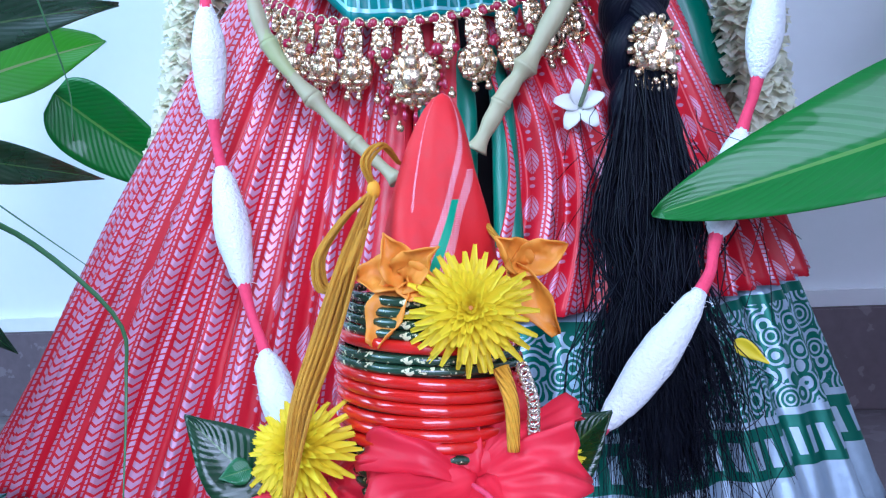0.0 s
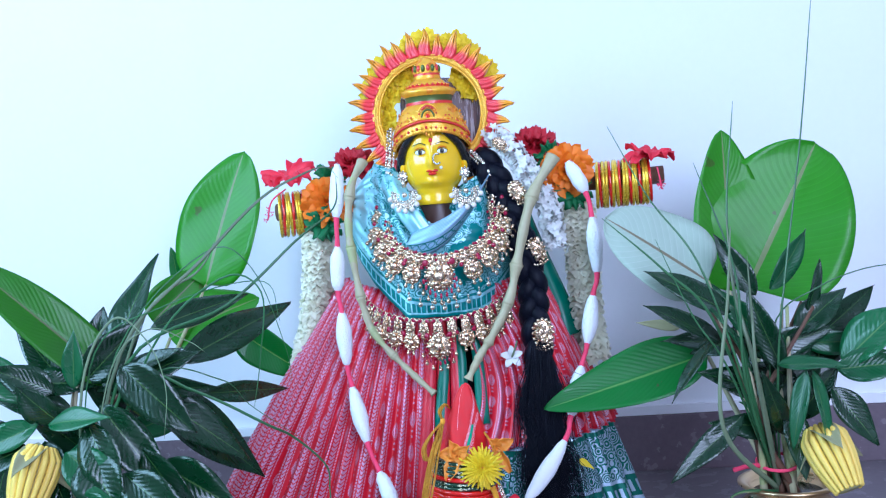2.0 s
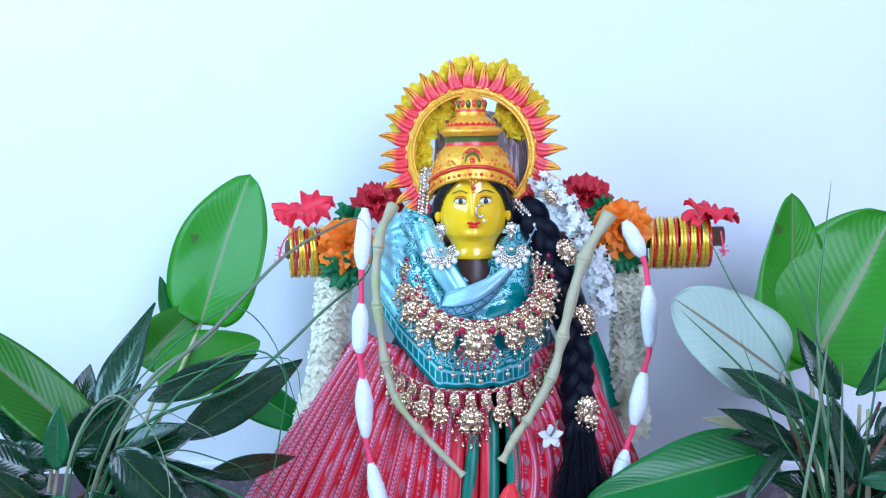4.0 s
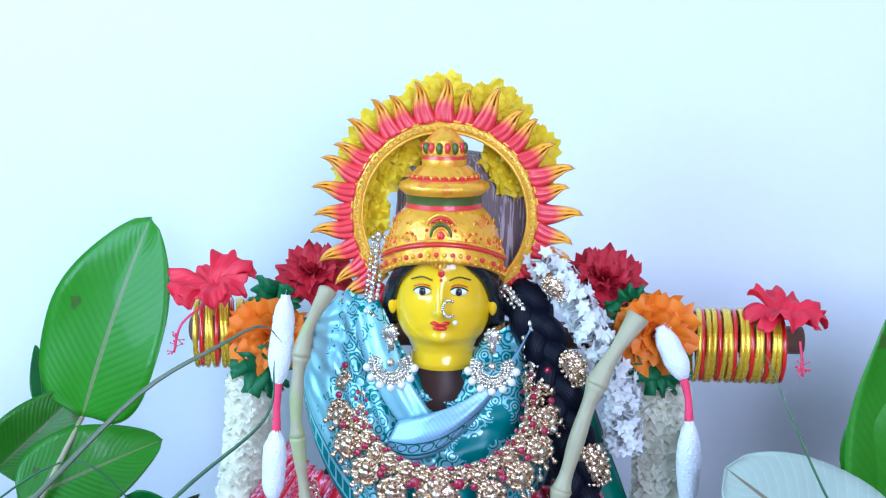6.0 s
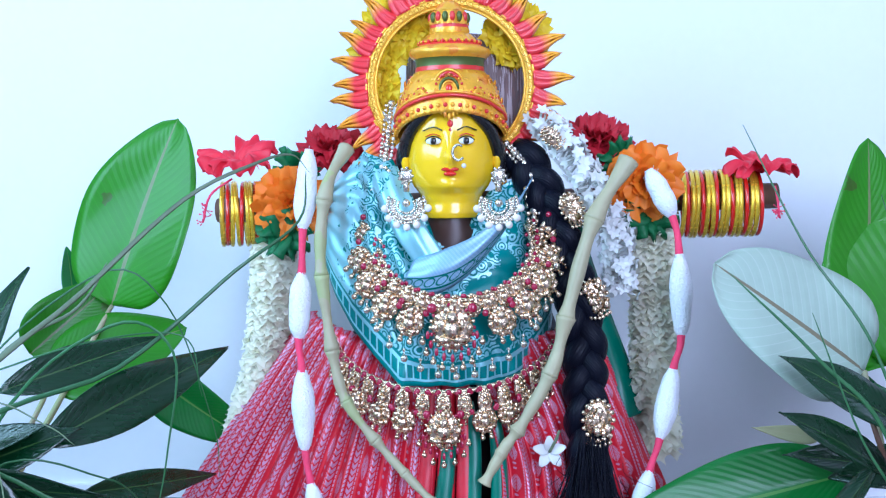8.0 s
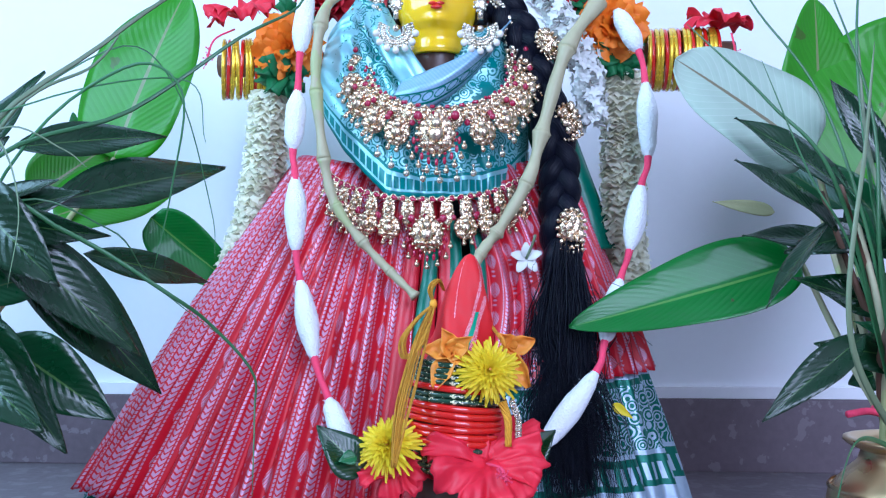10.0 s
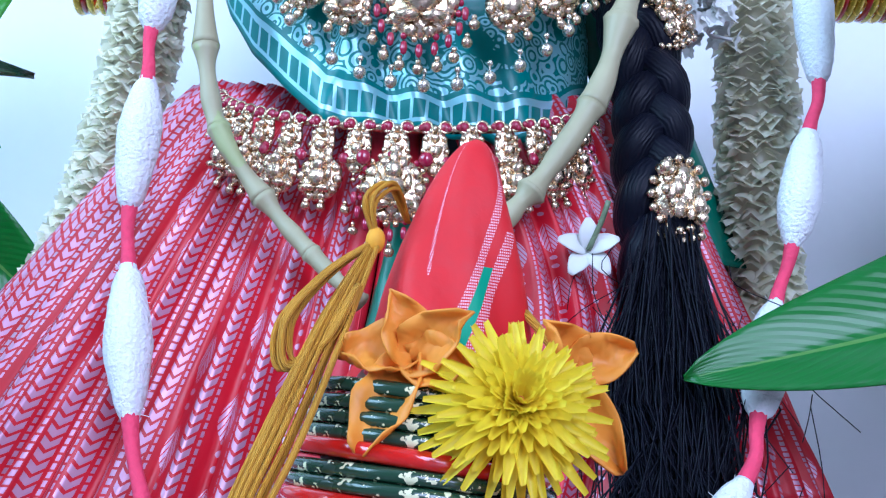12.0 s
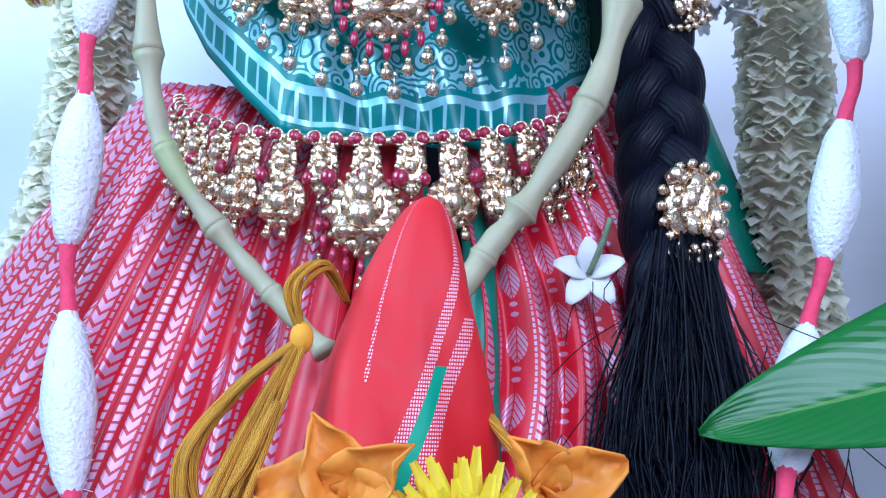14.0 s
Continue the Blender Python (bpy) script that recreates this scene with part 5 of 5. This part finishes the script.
lily(V(0.087, -0.275, 0.162), [((-0.5, -0.5, -1), 0.030, 0.15), ((0.5, -0.6, 0.5), 0.022, 0.3), ((-0.2, -0.5, 0.8), 0.020, 0.4), ((0.8, -0.5, -0.1), 0.019, 0.2), ((-0.9, -0.2, 0.2), 0.020, 0.3)], 0.015, "soft orange flower with drooping petals", 1)
lily(V(0.131, -0.255, 0.165), [((0.9, -0.2, 0.3), 0.022, 0.3), ((0.55, -0.2, -1), 0.034, 0.1), ((-0.2, -0.6, 0.5), 0.018, 0.2)], 0.014, "orange flower at the back of the jar", 2)
FH = V(0.113, -0.285, 0.083)
hibiscus("hibiscus", FH, (0.05, -0.75, 0.65), 0.043, "large ruffled red hibiscus in front of the jar", 44, (FH + V(0, -0.01, 0), FH + V(0.01, -0.03, 0.0), FH + V(0.012, -0.045, -0.006)))
FR = V(0.045, -0.270, 0.078)
hibiscus("hibiscus", FR, (-0.3, -0.6, 0.6), 0.028, "small red hibiscus under the yellow flower", 45, (FR, FR + V(0, -0.01, 0), FR + V(0.0, -0.02, 0.0)))
# yellow thread with a bow
th = thing("turmeric_thread", (0.06, -0.26, 0.1), "loose bundle of yellow thread tied in a bow", "thread")
K = V(0.073, -0.262, 0.200)


def skein(name, path, n, spread, r=0.0008):
    """Thin threads side by side along one way, loosening in the middle."""
    bm, rs = bmesh.new(), random.Random(len(path))
    for k in range(n):
        o = V(rs.gauss(0, spread), rs.gauss(0, spread), rs.gauss(0, spread * 0.6))
        tube([Vector(p) + o * (0.25 + 0.9 * math.sin(math.pi * i / (len(path) - 1))) for i, p in enumerate(path)], r, 5, bm, n=30)
    tagged(part(name, bm, M_THREAD, th), kind="stuff")


skein("strand", [K, V(0.064, -0.272, 0.174), V(0.055, -0.290, 0.140), V(0.050, -0.310, 0.116), V(0.046, -0.320, 0.085)], 16, 0.0021)
skein("loop", [K, V(0.060, -0.268, 0.188), V(0.050, -0.272, 0.173), V(0.052, -0.274, 0.160), V(0.063, -0.276, 0.168), V(0.070, -0.272, 0.184)], 9, 0.0013)
skein("loop", [K, V(0.070, -0.264, 0.212), V(0.076, -0.258, 0.219), V(0.081, -0.245, 0.211)], 6, 0.0010)
part("knot", ball(K, 0.0030, seg=12, scale=(1, 1, 1.4)), M_THREAD, th)
part("tail", tube([V(0.125, -0.285, 0.127), V(0.129, -0.290, 0.114), V(0.129, -0.292, 0.095)], lambda s: 0.0035 - 0.001 * s, 8, n=16, flat=0.5), M_THREAD, th)
part("tail", tube([V(0.119, -0.252, 0.182), V(0.126, -0.258, 0.172), V(0.129, -0.262, 0.162)], 0.0014, 6, n=10), M_THREAD, th)
bm = bmesh.new()
for i, p in enumerate(smooth_path([V(0.133, -0.280, 0.126), V(0.137, -0.285, 0.113), V(0.137, -0.288, 0.100), V(0.140, -0.290, 0.085)], 30)):
    tube([p + V(0.0022 * math.cos(q), 0.0022 * math.sin(q) * (i % 2), 0.0022 * math.sin(q)) for q in (2 * math.pi * j / 8 for j in range(9))], 0.0006, 5, bm)
whole("gold_chain", bm, M_PALEGOLD, "thin gold chain hanging beside the jar", "chain")
sl = thing("leaf_sprig", (0.06, -0.27, 0.06), "dark green leaves laid beside the jar", "leaves")
leaf(sl, "leaf", V(0.021, -0.270, 0.071), V(-0.016, -0.270, 0.107), 0.034, M_MANGO, 10, 0.1, 0.2)
leaf(sl, "leaf", V(0.015, -0.275, 0.085), V(0.002, -0.280, 0.082), 0.012, M_MANGOLIGHT, 10, 0.1, 0.2)
sr = thing("leaf_sprig", (0.14, -0.27, 0.06), "dark green leaf laid beside the jar", "leaves")
leaf(sr, "leaf", V(0.134, -0.262, 0.074), V(0.167, -0.262, 0.103), 0.034, M_MANGO, -10, 0.1, 0.2)
# the offerings stand forward of the skirt, against the jar
for o in set(bpy.data.objects) - jar_base:
    if o.parent is None:
        o.location += V(0.004, -0.014, 0.016)

pet = thing("fallen_petal", (0.27, -0.13, 0.14), "single yellow petal caught on the skirt", "petal")
leaf(pet, "petal", V(0.238, -0.140, 0.124), V(0.255, -0.145, 0.112), 0.009, M_MUMS, 20, 0.1, 0.3)

# ---- brass pots with plants ----
def brass_pot(at, label):
    t = thing("brass_pot", at, label, "pot", "brass pots")
    at = Vector(at)
    part("body", lathe([(0.0, 0.0), (0.038, 0.0), (0.045, 0.004), (0.066, 0.022), (0.074, 0.042), (0.070, 0.060), (0.058, 0.074), (0.047, 0.084), (0.044, 0.092), (0.046, 0.098), (0.0445, 0.098), (0.041, 0.090), (0.0, 0.086)], 56, at), M_BRASS, t)
    part("rim", lathe([(0.0445, 0.094), (0.054, 0.098), (0.058, 0.1015), (0.0575, 0.104), (0.053, 0.1045), (0.046, 0.100), (0.0435, 0.096)], 56, at), M_BRASS, t, "flared brass lip")
    part("shoulder_ring", lathe([(0.0690, 0.0605), (0.0715, 0.0625), (0.0695, 0.0650)], 56, at), M_BRASS, t)
    part("water", lathe([(0.0, 0.0905), (0.0415, 0.0900)], 40, at), M_SOIL, t, "dark water in the pot")
    return t


def corn_cob(base, tip, label):
    t = thing("corn_cob", base, label, "corn")
    base, tip = Vector(base), Vector(tip)
    m, L = aim(base, tip)
    prof = lambda s: 0.0235 * (1 - 0.75 * max(0, s - 0.35) ** 1.6) * min(1, 0.6 + 2 * s)
    part("core", moved(tube([V(L * i / 12, 0, 0) for i in range(13)], lambda s: prof(s) * 0.93, 16), m), M_HUSK, t)
    ker = bmesh.new()
    for i in range(30):
        s = (i + 0.5) / 30
        for k in range(16):
            a = 2 * math.pi * (k + 0.0 * i) / 16
            r = prof(s)
            if math.cos(a) > -0.45:
                ball(m @ V(L * s, r * math.sin(a), r * math.cos(a)), 0.0046 * r / 0.0235, ker, 0, 6, (1, 1, 1))
    tagged(part("kernel", ker, M_COBCORN, t, "rows of yellow kernels"), kind="stuff")
    for k in range(3):
        a = k * 2.1
        d = m.to_3x3() @ V(0.7, 0.8 * math.sin(a), 0.8 * math.cos(a))
        leaf(t, "husk_leaf", base, base + d.normalized() * 0.06, 0.03, M_HUSK_LEAF, 30 * k, 0.2, 0.4)
    return t


M_HUSK_LEAF = leaf_material("husk_blade", (0.42, 0.40, 0.22), (0.45, 0.42, 0.25), 0.6, 0.0, 0.3, 30.0)


def blade(parent, pts, w, mat=None):
    bm = tube(pts, lambda s: 0.68 * w * (1 - s) ** 0.6 + 0.0002, 6, n=30, flat=0.3)
    part("grass_blade", bm, mat or M_GRASS, parent)


def mango(parent, base, tip, w, roll=0, light=False, bend=0.10, fold=0.28):
    leaf(parent, "mango_leaf", base, tip, w, M_MANGOLIGHT if light else M_MANGO, roll, bend, fold, 0.05, 1.0, 0.75)


def banana(parent, base, tip, w, mat, roll=0, bend=0.10, fold=0.2, blunt=0.6, shape=0.55, stalk=None, wave=0.03, label=""):
    ob = leaf(parent, "banana_leaf", base, tip, w, mat, roll, bend, fold, wave, shape, blunt, label, 30, 12)
    if stalk:
        part("leaf_stalk", tube([stalk, Vector(stalk).lerp(Vector(base), 0.5) + V(0, 0.01, 0), base], lambda s: 0.0045 - 0.002 * s, 8, n=12), M_STEM, parent)
    return ob


PR, PL = V(0.478, -0.215, 0.0), V(-0.380, -0.235, 0.0)
brass_pot(PR, "polished brass pot holding leafy stems")
brass_pot(PL, "polished brass pot full of mango leaves")

right = thing("plant_bunch", PR + V(0, 0, 0.091), "bunch of banana leaves, mango leaves and grasses in a pot", "plant", "plant bunches")
R0 = PR + V(-0.01, 0, 0.091)
banana(right, V(0.486, -0.060, 0.320), V(0.595, -0.030, 0.506), 0.205, M_BANANA, -8, 0.12, 0.22, 0.62, 0.5, stalk=R0, label="broad bright green banana leaf")
banana(right, V(0.463, -0.050, 0.316), V(0.471, -0.030, 0.535), 0.100, M_BANANA, 12, 0.08, 0.15, 0.7, 0.6, stalk=R0)
banana(right, V(0.406, -0.190, 0.346), V(0.290, -0.180, 0.432), 0.108, M_BANANAPALE, 10, 0.05, 0.15, 0.68, 0.5, stalk=R0, label="pale underside of a banana leaf")
banana(right, V(0.405, -0.160, 0.252), V(0.198, -0.150, 0.194), 0.080, M_BANANADARK, 12, -0.06, 0.30, 0.62, 0.75, stalk=R0, label="dark green banana leaf reaching over the skirt")
leaf(right, "dry_leaf", V(0.368, -0.200, 0.294), V(0.315, -0.200, 0.303), 0.014, M_HUSK_LEAF, 0, 0.05, 0.2)
for base, tip, w, roll, light in (
    (V(0.423, -0.220, 0.309), V(0.324, -0.240, 0.368), 0.036, 15, 0), (V(0.409, -0.230, 0.276), V(0.317, -0.260, 0.330), 0.033, 30, 0), (V(0.452, -0.230, 0.329), V(0.410, -0.220, 0.404), 0.030, -20, 0),
    (V(0.497, -0.220, 0.278), V(0.565, -0.200, 0.326), 0.040, -25, 0), (V(0.543, -0.240, 0.244), V(0.615, -0.250, 0.310), 0.055, -35, 1), (V(0.532, -0.250, 0.239), V(0.610, -0.270, 0.246), 0.042, -10, 1),
    (V(0.516, -0.210, 0.303), V(0.537, -0.200, 0.363), 0.022, 40, 0), (V(0.528, -0.240, 0.217), V(0.573, -0.250, 0.148), 0.036, 0, 0), (V(0.426, -0.240, 0.191), V(0.332, -0.270, 0.125), 0.030, 10, 0),
    (V(0.402, -0.230, 0.283), V(0.343, -0.250, 0.213), 0.020, 50, 0), (V(0.472, -0.250, 0.242), V(0.439, -0.240, 0.338), 0.034, -30, 0), (V(0.466, -0.220, 0.195), V(0.526, -0.200, 0.302), 0.040, 25, 0),
    (V(0.480, -0.240, 0.199), V(0.487, -0.260, 0.115), 0.032, 0, 0), (V(0.466, -0.200, 0.206), V(0.383, -0.200, 0.238), 0.040, 20, 0), (V(0.463, -0.260, 0.251), V(0.534, -0.280, 0.248), 0.026, -40, 1),
    (V(0.492, -0.270, 0.245), V(0.469, -0.280, 0.158), 0.022, 35, 1), (V(0.502, -0.260, 0.242), V(0.510, -0.280, 0.146), 0.022, -35, 1), (V(0.466, -0.240, 0.336), V(0.517, -0.220, 0.401), 0.030, 30, 1),
    (V(0.436, -0.250, 0.244), V(0.391, -0.270, 0.323), 0.028, 60, 1), (V(0.532, -0.200, 0.273), V(0.609, -0.170, 0.323), 0.034, 20, 0), (V(0.485, -0.220, 0.167), V(0.453, -0.200, 0.242), 0.042, 0, 0), (V(0.508, -0.200, 0.211), V(0.565, -0.170, 0.297), 0.045, 10, 0)):
    mango(right, base, tip, w, roll, bool(light))
for pts_, w, pale in (
    ([R0, V(0.427, -0.270, 0.248), V(0.420, -0.250, 0.414), V(0.443, -0.220, 0.558)], 0.0032, 0), ([R0, V(0.434, -0.280, 0.249), V(0.418, -0.270, 0.341), V(0.417, -0.260, 0.428)], 0.0048, 1),
    ([R0, V(0.467, -0.260, 0.278), V(0.518, -0.220, 0.512), V(0.549, -0.200, 0.690)], 0.0022, 0), ([R0, V(0.396, -0.270, 0.302), V(0.338, -0.280, 0.373), V(0.275, -0.280, 0.435)], 0.0030, 0),
    ([R0, V(0.417, -0.280, 0.250), V(0.378, -0.280, 0.377), V(0.331, -0.270, 0.452), V(0.292, -0.250, 0.539)], 0.0022, 0), ([R0, V(0.433, -0.290, 0.238), V(0.431, -0.290, 0.316), V(0.430, -0.290, 0.382)], 0.0036, 1),
    ([R0, V(0.464, -0.240, 0.282), V(0.520, -0.240, 0.334), V(0.600, -0.240, 0.354), V(0.647, -0.240, 0.328)], 0.0014, 0), ([R0, V(0.407, -0.270, 0.249), V(0.368, -0.280, 0.318), V(0.333, -0.280, 0.406)], 0.0018, 0),
    ([R0, V(0.389, -0.300, 0.194), V(0.404, -0.300, 0.339), V(0.412, -0.300, 0.415)], 0.0046, 1), ([R0, V(0.422, -0.280, 0.240), V(0.418, -0.280, 0.364), V(0.383, -0.270, 0.488)], 0.0034, 0), ([R0, V(0.393, -0.300, 0.115), V(0.358, -0.340, 0.069), V(0.340, -0.360, 0.040)], 0.0030, 0)):
    blade(right, pts_, w, M_DRYGRASS if pale else M_GRASS)
for k in range(7):
    part("stalk", tube([R0 + V(random.uniform(-0.02, 0.02), random.uniform(-0.02, 0.02), -0.004), R0 + V(random.uniform(-0.03, 0.03), random.uniform(-0.03, 0.02), 0.10), R0 + V(random.uniform(-0.07, 0.08), random.uniform(-0.04, 0.04), 0.22)], lambda s: 0.0050 - 0.003 * s, 8, n=12), M_STEM if k % 3 == 0 else M_WOOD, right)
rnd = random.Random(71)
for k in range(22):
    a, e = rnd.uniform(0, 6.28), rnd.uniform(-0.25, 0.9)
    b = R0 + V(rnd.uniform(-0.03, 0.05), rnd.uniform(-0.02, 0.04), rnd.uniform(0.06, 0.24))
    d = V(math.cos(a) * math.cos(e), 0.6 * math.sin(a) * math.cos(e), math.sin(e))
    mango(right, b, b + d * rnd.uniform(0.07, 0.12), rnd.uniform(0.024, 0.038), rnd.uniform(-40, 40), k % 5 == 0)
bm = bmesh.new()
tube([R0 + V(0.024 * math.cos(a), 0.024 * math.sin(a), 0.035 + 0.004 * math.sin(a)) for a in (2 * math.pi * i / 24 for i in range(25))], 0.0022, 6, bm)
tube([R0 + V(-0.024, -0.01, 0.035), R0 + V(-0.04, -0.02, 0.038), R0 + V(-0.058, -0.025, 0.036)], 0.003, 6, bm, n=8)
whole("tie_string", bm, M_PINK, "pinkish string tied round the stems", "string")
corn_cob(V(0.506, -0.250, 0.173), V(0.524, -0.290, 0.112), "yellow corn cob hanging by the pot")

left = thing("plant_bunch", PL + V(0, 0, 0.091), "bunch of mango leaves, banana leaves and long grass", "plant", "plant bunches")
L0 = PL + V(0.0, 0, 0.091)
banana(left, V(-0.284, 0.030, 0.375), V(-0.217, 0.060, 0.570), 0.135, M_BANANA, -10, 0.10, 0.15, 0.68, 0.55, stalk=L0, label="upright green banana leaf")
banana(left, V(-0.330, -0.220, 0.281), V(-0.492, -0.240, 0.445), 0.070, M_BANANA, 25, 0.06, 0.35, 0.7, 0.6, stalk=L0, label="bright banana leaf reaching out sideways")
banana(left, V(-0.328, -0.020, 0.306), V(-0.209, 0.040, 0.349), 0.095, M_BANANA, -15, 0.10, 0.2, 0.65, 0.6, stalk=L0)
banana(left, V(-0.232, 0.000, 0.307), V(-0.145, 0.030, 0.233), 0.062, M_BANANADARK, 20, 0.2, 0.3, 0.65, 0.6)
banana(left, V(-0.359, 0.000, 0.330), V(-0.292, 0.050, 0.396), 0.070, M_BANANA, 25, 0.1, 0.2, 0.65, 0.6)
banana(left, V(-0.333, 0.050, 0.376), V(-0.347, 0.070, 0.435), 0.025, M_BANANADARK, 45, 0.1, 0.3, 0.6, 0.7)
for base, tip, w, roll, light in (
    (V(-0.326, -0.230, 0.310), V(-0.289, -0.140, 0.431), 0.046, -15, 0), (V(-0.271, -0.240, 0.344), V(-0.175, -0.140, 0.370), 0.034, 10, 0), (V(-0.245, -0.230, 0.299), V(-0.134, -0.080, 0.349), 0.048, 15, 0),
    (V(-0.218, -0.220, 0.258), V(-0.143, -0.100, 0.236), 0.028, 20, 0), (V(-0.285, -0.270, 0.287), V(-0.168, -0.220, 0.172), 0.050, -12, 0), (V(-0.271, -0.250, 0.283), V(-0.167, -0.170, 0.136), 0.060, 0, 0),
    (V(-0.323, -0.270, 0.288), V(-0.182, -0.260, 0.270), 0.036, 25, 0), (V(-0.324, -0.280, 0.263), V(-0.239, -0.300, 0.153), 0.052, -15, 0), (V(-0.382, -0.270, 0.281), V(-0.453, -0.280, 0.316), 0.040, 10, 0),
    (V(-0.353, -0.280, 0.285), V(-0.347, -0.280, 0.354), 0.026, 10, 1), (V(-0.373, -0.310, 0.251), V(-0.291, -0.330, 0.258), 0.032, -25, 1), (V(-0.396, -0.290, 0.248), V(-0.469, -0.310, 0.219), 0.036, 5, 1),
    (V(-0.417, -0.270, 0.272), V(-0.486, -0.270, 0.344), 0.044, 10, 1), (V(-0.351, -0.320, 0.220), V(-0.273, -0.340, 0.160), 0.050, -10, 1), (V(-0.406, -0.300, 0.224), V(-0.484, -0.310, 0.196), 0.046, 15, 0),
    (V(-0.327, -0.310, 0.249), V(-0.281, -0.340, 0.163), 0.050, 5, 0), (V(-0.317, -0.240, 0.276), V(-0.215, -0.220, 0.311), 0.046, -20, 0), (V(-0.359, -0.240, 0.285), V(-0.284, -0.220, 0.357), 0.050, 20, 0),
    (V(-0.290, -0.290, 0.310), V(-0.201, -0.310, 0.230), 0.056, 10, 0), (V(-0.373, -0.280, 0.245), V(-0.415, -0.300, 0.298), 0.042, -20, 0), (V(-0.399, -0.270, 0.223), V(-0.364, -0.300, 0.135), 0.046, 0, 0),
    (V(-0.442, -0.250, 0.242), V(-0.474, -0.270, 0.130), 0.048, 10, 0), (V(-0.389, -0.220, 0.276), V(-0.459, -0.200, 0.356), 0.040, 20, 0), (V(-0.359, -0.200, 0.308), V(-0.352, -0.180, 0.371), 0.036, 0, 0), (V(-0.374, -0.300, 0.189), V(-0.416, -0.320, 0.124), 0.044, 10, 0),
    (V(-0.282, -0.330, 0.194), V(-0.189, -0.360, 0.129), 0.050, 0, 0), (V(-0.297, -0.320, 0.169), V(-0.244, -0.350, 0.100), 0.050, 10, 1), (V(-0.270, -0.300, 0.213), V(-0.197, -0.300, 0.105), 0.046, 15, 0), (V(-0.328, -0.320, 0.217), V(-0.276, -0.350, 0.147), 0.060, 0, 0), (V(-0.263, -0.270, 0.188), V(-0.172, -0.270, 0.126), 0.056, 5, 0), (V(-0.325, -0.340, 0.174), V(-0.282, -0.360, 0.122), 0.05, 10, 1)):
    mango(left, base, tip, w, roll, bool(light))
for pts_, w, pale in (
    ([L0, V(-0.293, -0.280, 0.323), V(-0.191, -0.260, 0.425), V(-0.127, -0.220, 0.490), V(-0.079, -0.190, 0.517), V(-0.054, -0.160, 0.525), V(-0.041, -0.150, 0.510)], 0.0034, 1), ([L0, V(-0.287, -0.280, 0.309), V(-0.164, -0.270, 0.369), V(-0.084, -0.240, 0.436), V(-0.040, -0.210, 0.472), V(-0.035, -0.200, 0.511)], 0.0032, 0),
    ([L0, V(-0.339, -0.290, 0.286), V(-0.290, -0.300, 0.365), V(-0.248, -0.310, 0.338), V(-0.228, -0.320, 0.286), V(-0.235, -0.320, 0.228)], 0.0026, 1), ([L0, V(-0.262, -0.270, 0.320), V(-0.166, -0.280, 0.401), V(-0.120, -0.280, 0.382), V(-0.130, -0.270, 0.307), V(-0.146, -0.260, 0.244)], 0.0020, 0),
    ([L0, V(-0.285, -0.290, 0.290), V(-0.207, -0.280, 0.271), V(-0.133, -0.260, 0.223), V(-0.107, -0.235, 0.199), V(-0.075, -0.220, 0.159), V(-0.073, -0.220, 0.126), V(-0.070, -0.240, 0.060)], 0.0030, 0), ([L0, V(-0.311, -0.250, 0.319), V(-0.201, -0.220, 0.431), V(-0.150, -0.200, 0.406), V(-0.124, -0.170, 0.300), V(-0.120, -0.170, 0.255)], 0.0012, 0),
    ([L0, V(-0.301, -0.300, 0.299), V(-0.251, -0.300, 0.350), V(-0.205, -0.300, 0.334), V(-0.186, -0.300, 0.320)], 0.0012, 1), ([L0, V(-0.278, -0.260, 0.347), V(-0.201, -0.250, 0.411), V(-0.181, -0.240, 0.444)], 0.0030, 1), ([L0, V(-0.328, -0.280, 0.317), V(-0.236, -0.280, 0.374), V(-0.122, -0.270, 0.394), V(-0.106, -0.260, 0.345)], 0.0012, 0), ([L0, V(-0.271, -0.270, 0.286), V(-0.190, -0.240, 0.277), V(-0.166, -0.200, 0.234), V(-0.106, -0.190, 0.185)], 0.0012, 0)):
    blade(left, pts_, w, M_DRYGRASS if pale else M_GRASS)
for k in range(7):
    part("stalk", tube([L0 + V(random.uniform(-0.02, 0.02), random.uniform(-0.02, 0.02), -0.004), L0 + V(random.uniform(-0.04, 0.05), random.uniform(-0.03, 0.02), 0.08), L0 + V(random.uniform(-0.08, 0.12), random.uniform(-0.04, 0.04), 0.2)], lambda s: 0.0048 - 0.003 * s, 8, n=12), M_STEM if k % 3 == 0 else M_WOOD, left)
rnd = random.Random(72)
for k in range(26):
    a, e = rnd.uniform(0, 6.28), rnd.uniform(-0.5, 0.8)
    b = L0 + V(rnd.uniform(-0.10, 0.08), rnd.uniform(-0.05, 0.05), rnd.uniform(0.05, 0.20))
    d = V(math.cos(a) * math.cos(e), 0.6 * math.sin(a) * math.cos(e), math.sin(e))
    mango(left, b, b + d * rnd.uniform(0.08, 0.13), rnd.uniform(0.028, 0.042), rnd.uniform(-40, 40), k % 5 == 0)
corn_cob(V(-0.383, -0.310, 0.225), V(-0.398, -0.340, 0.159), "yellow corn cob among the mango leaves")
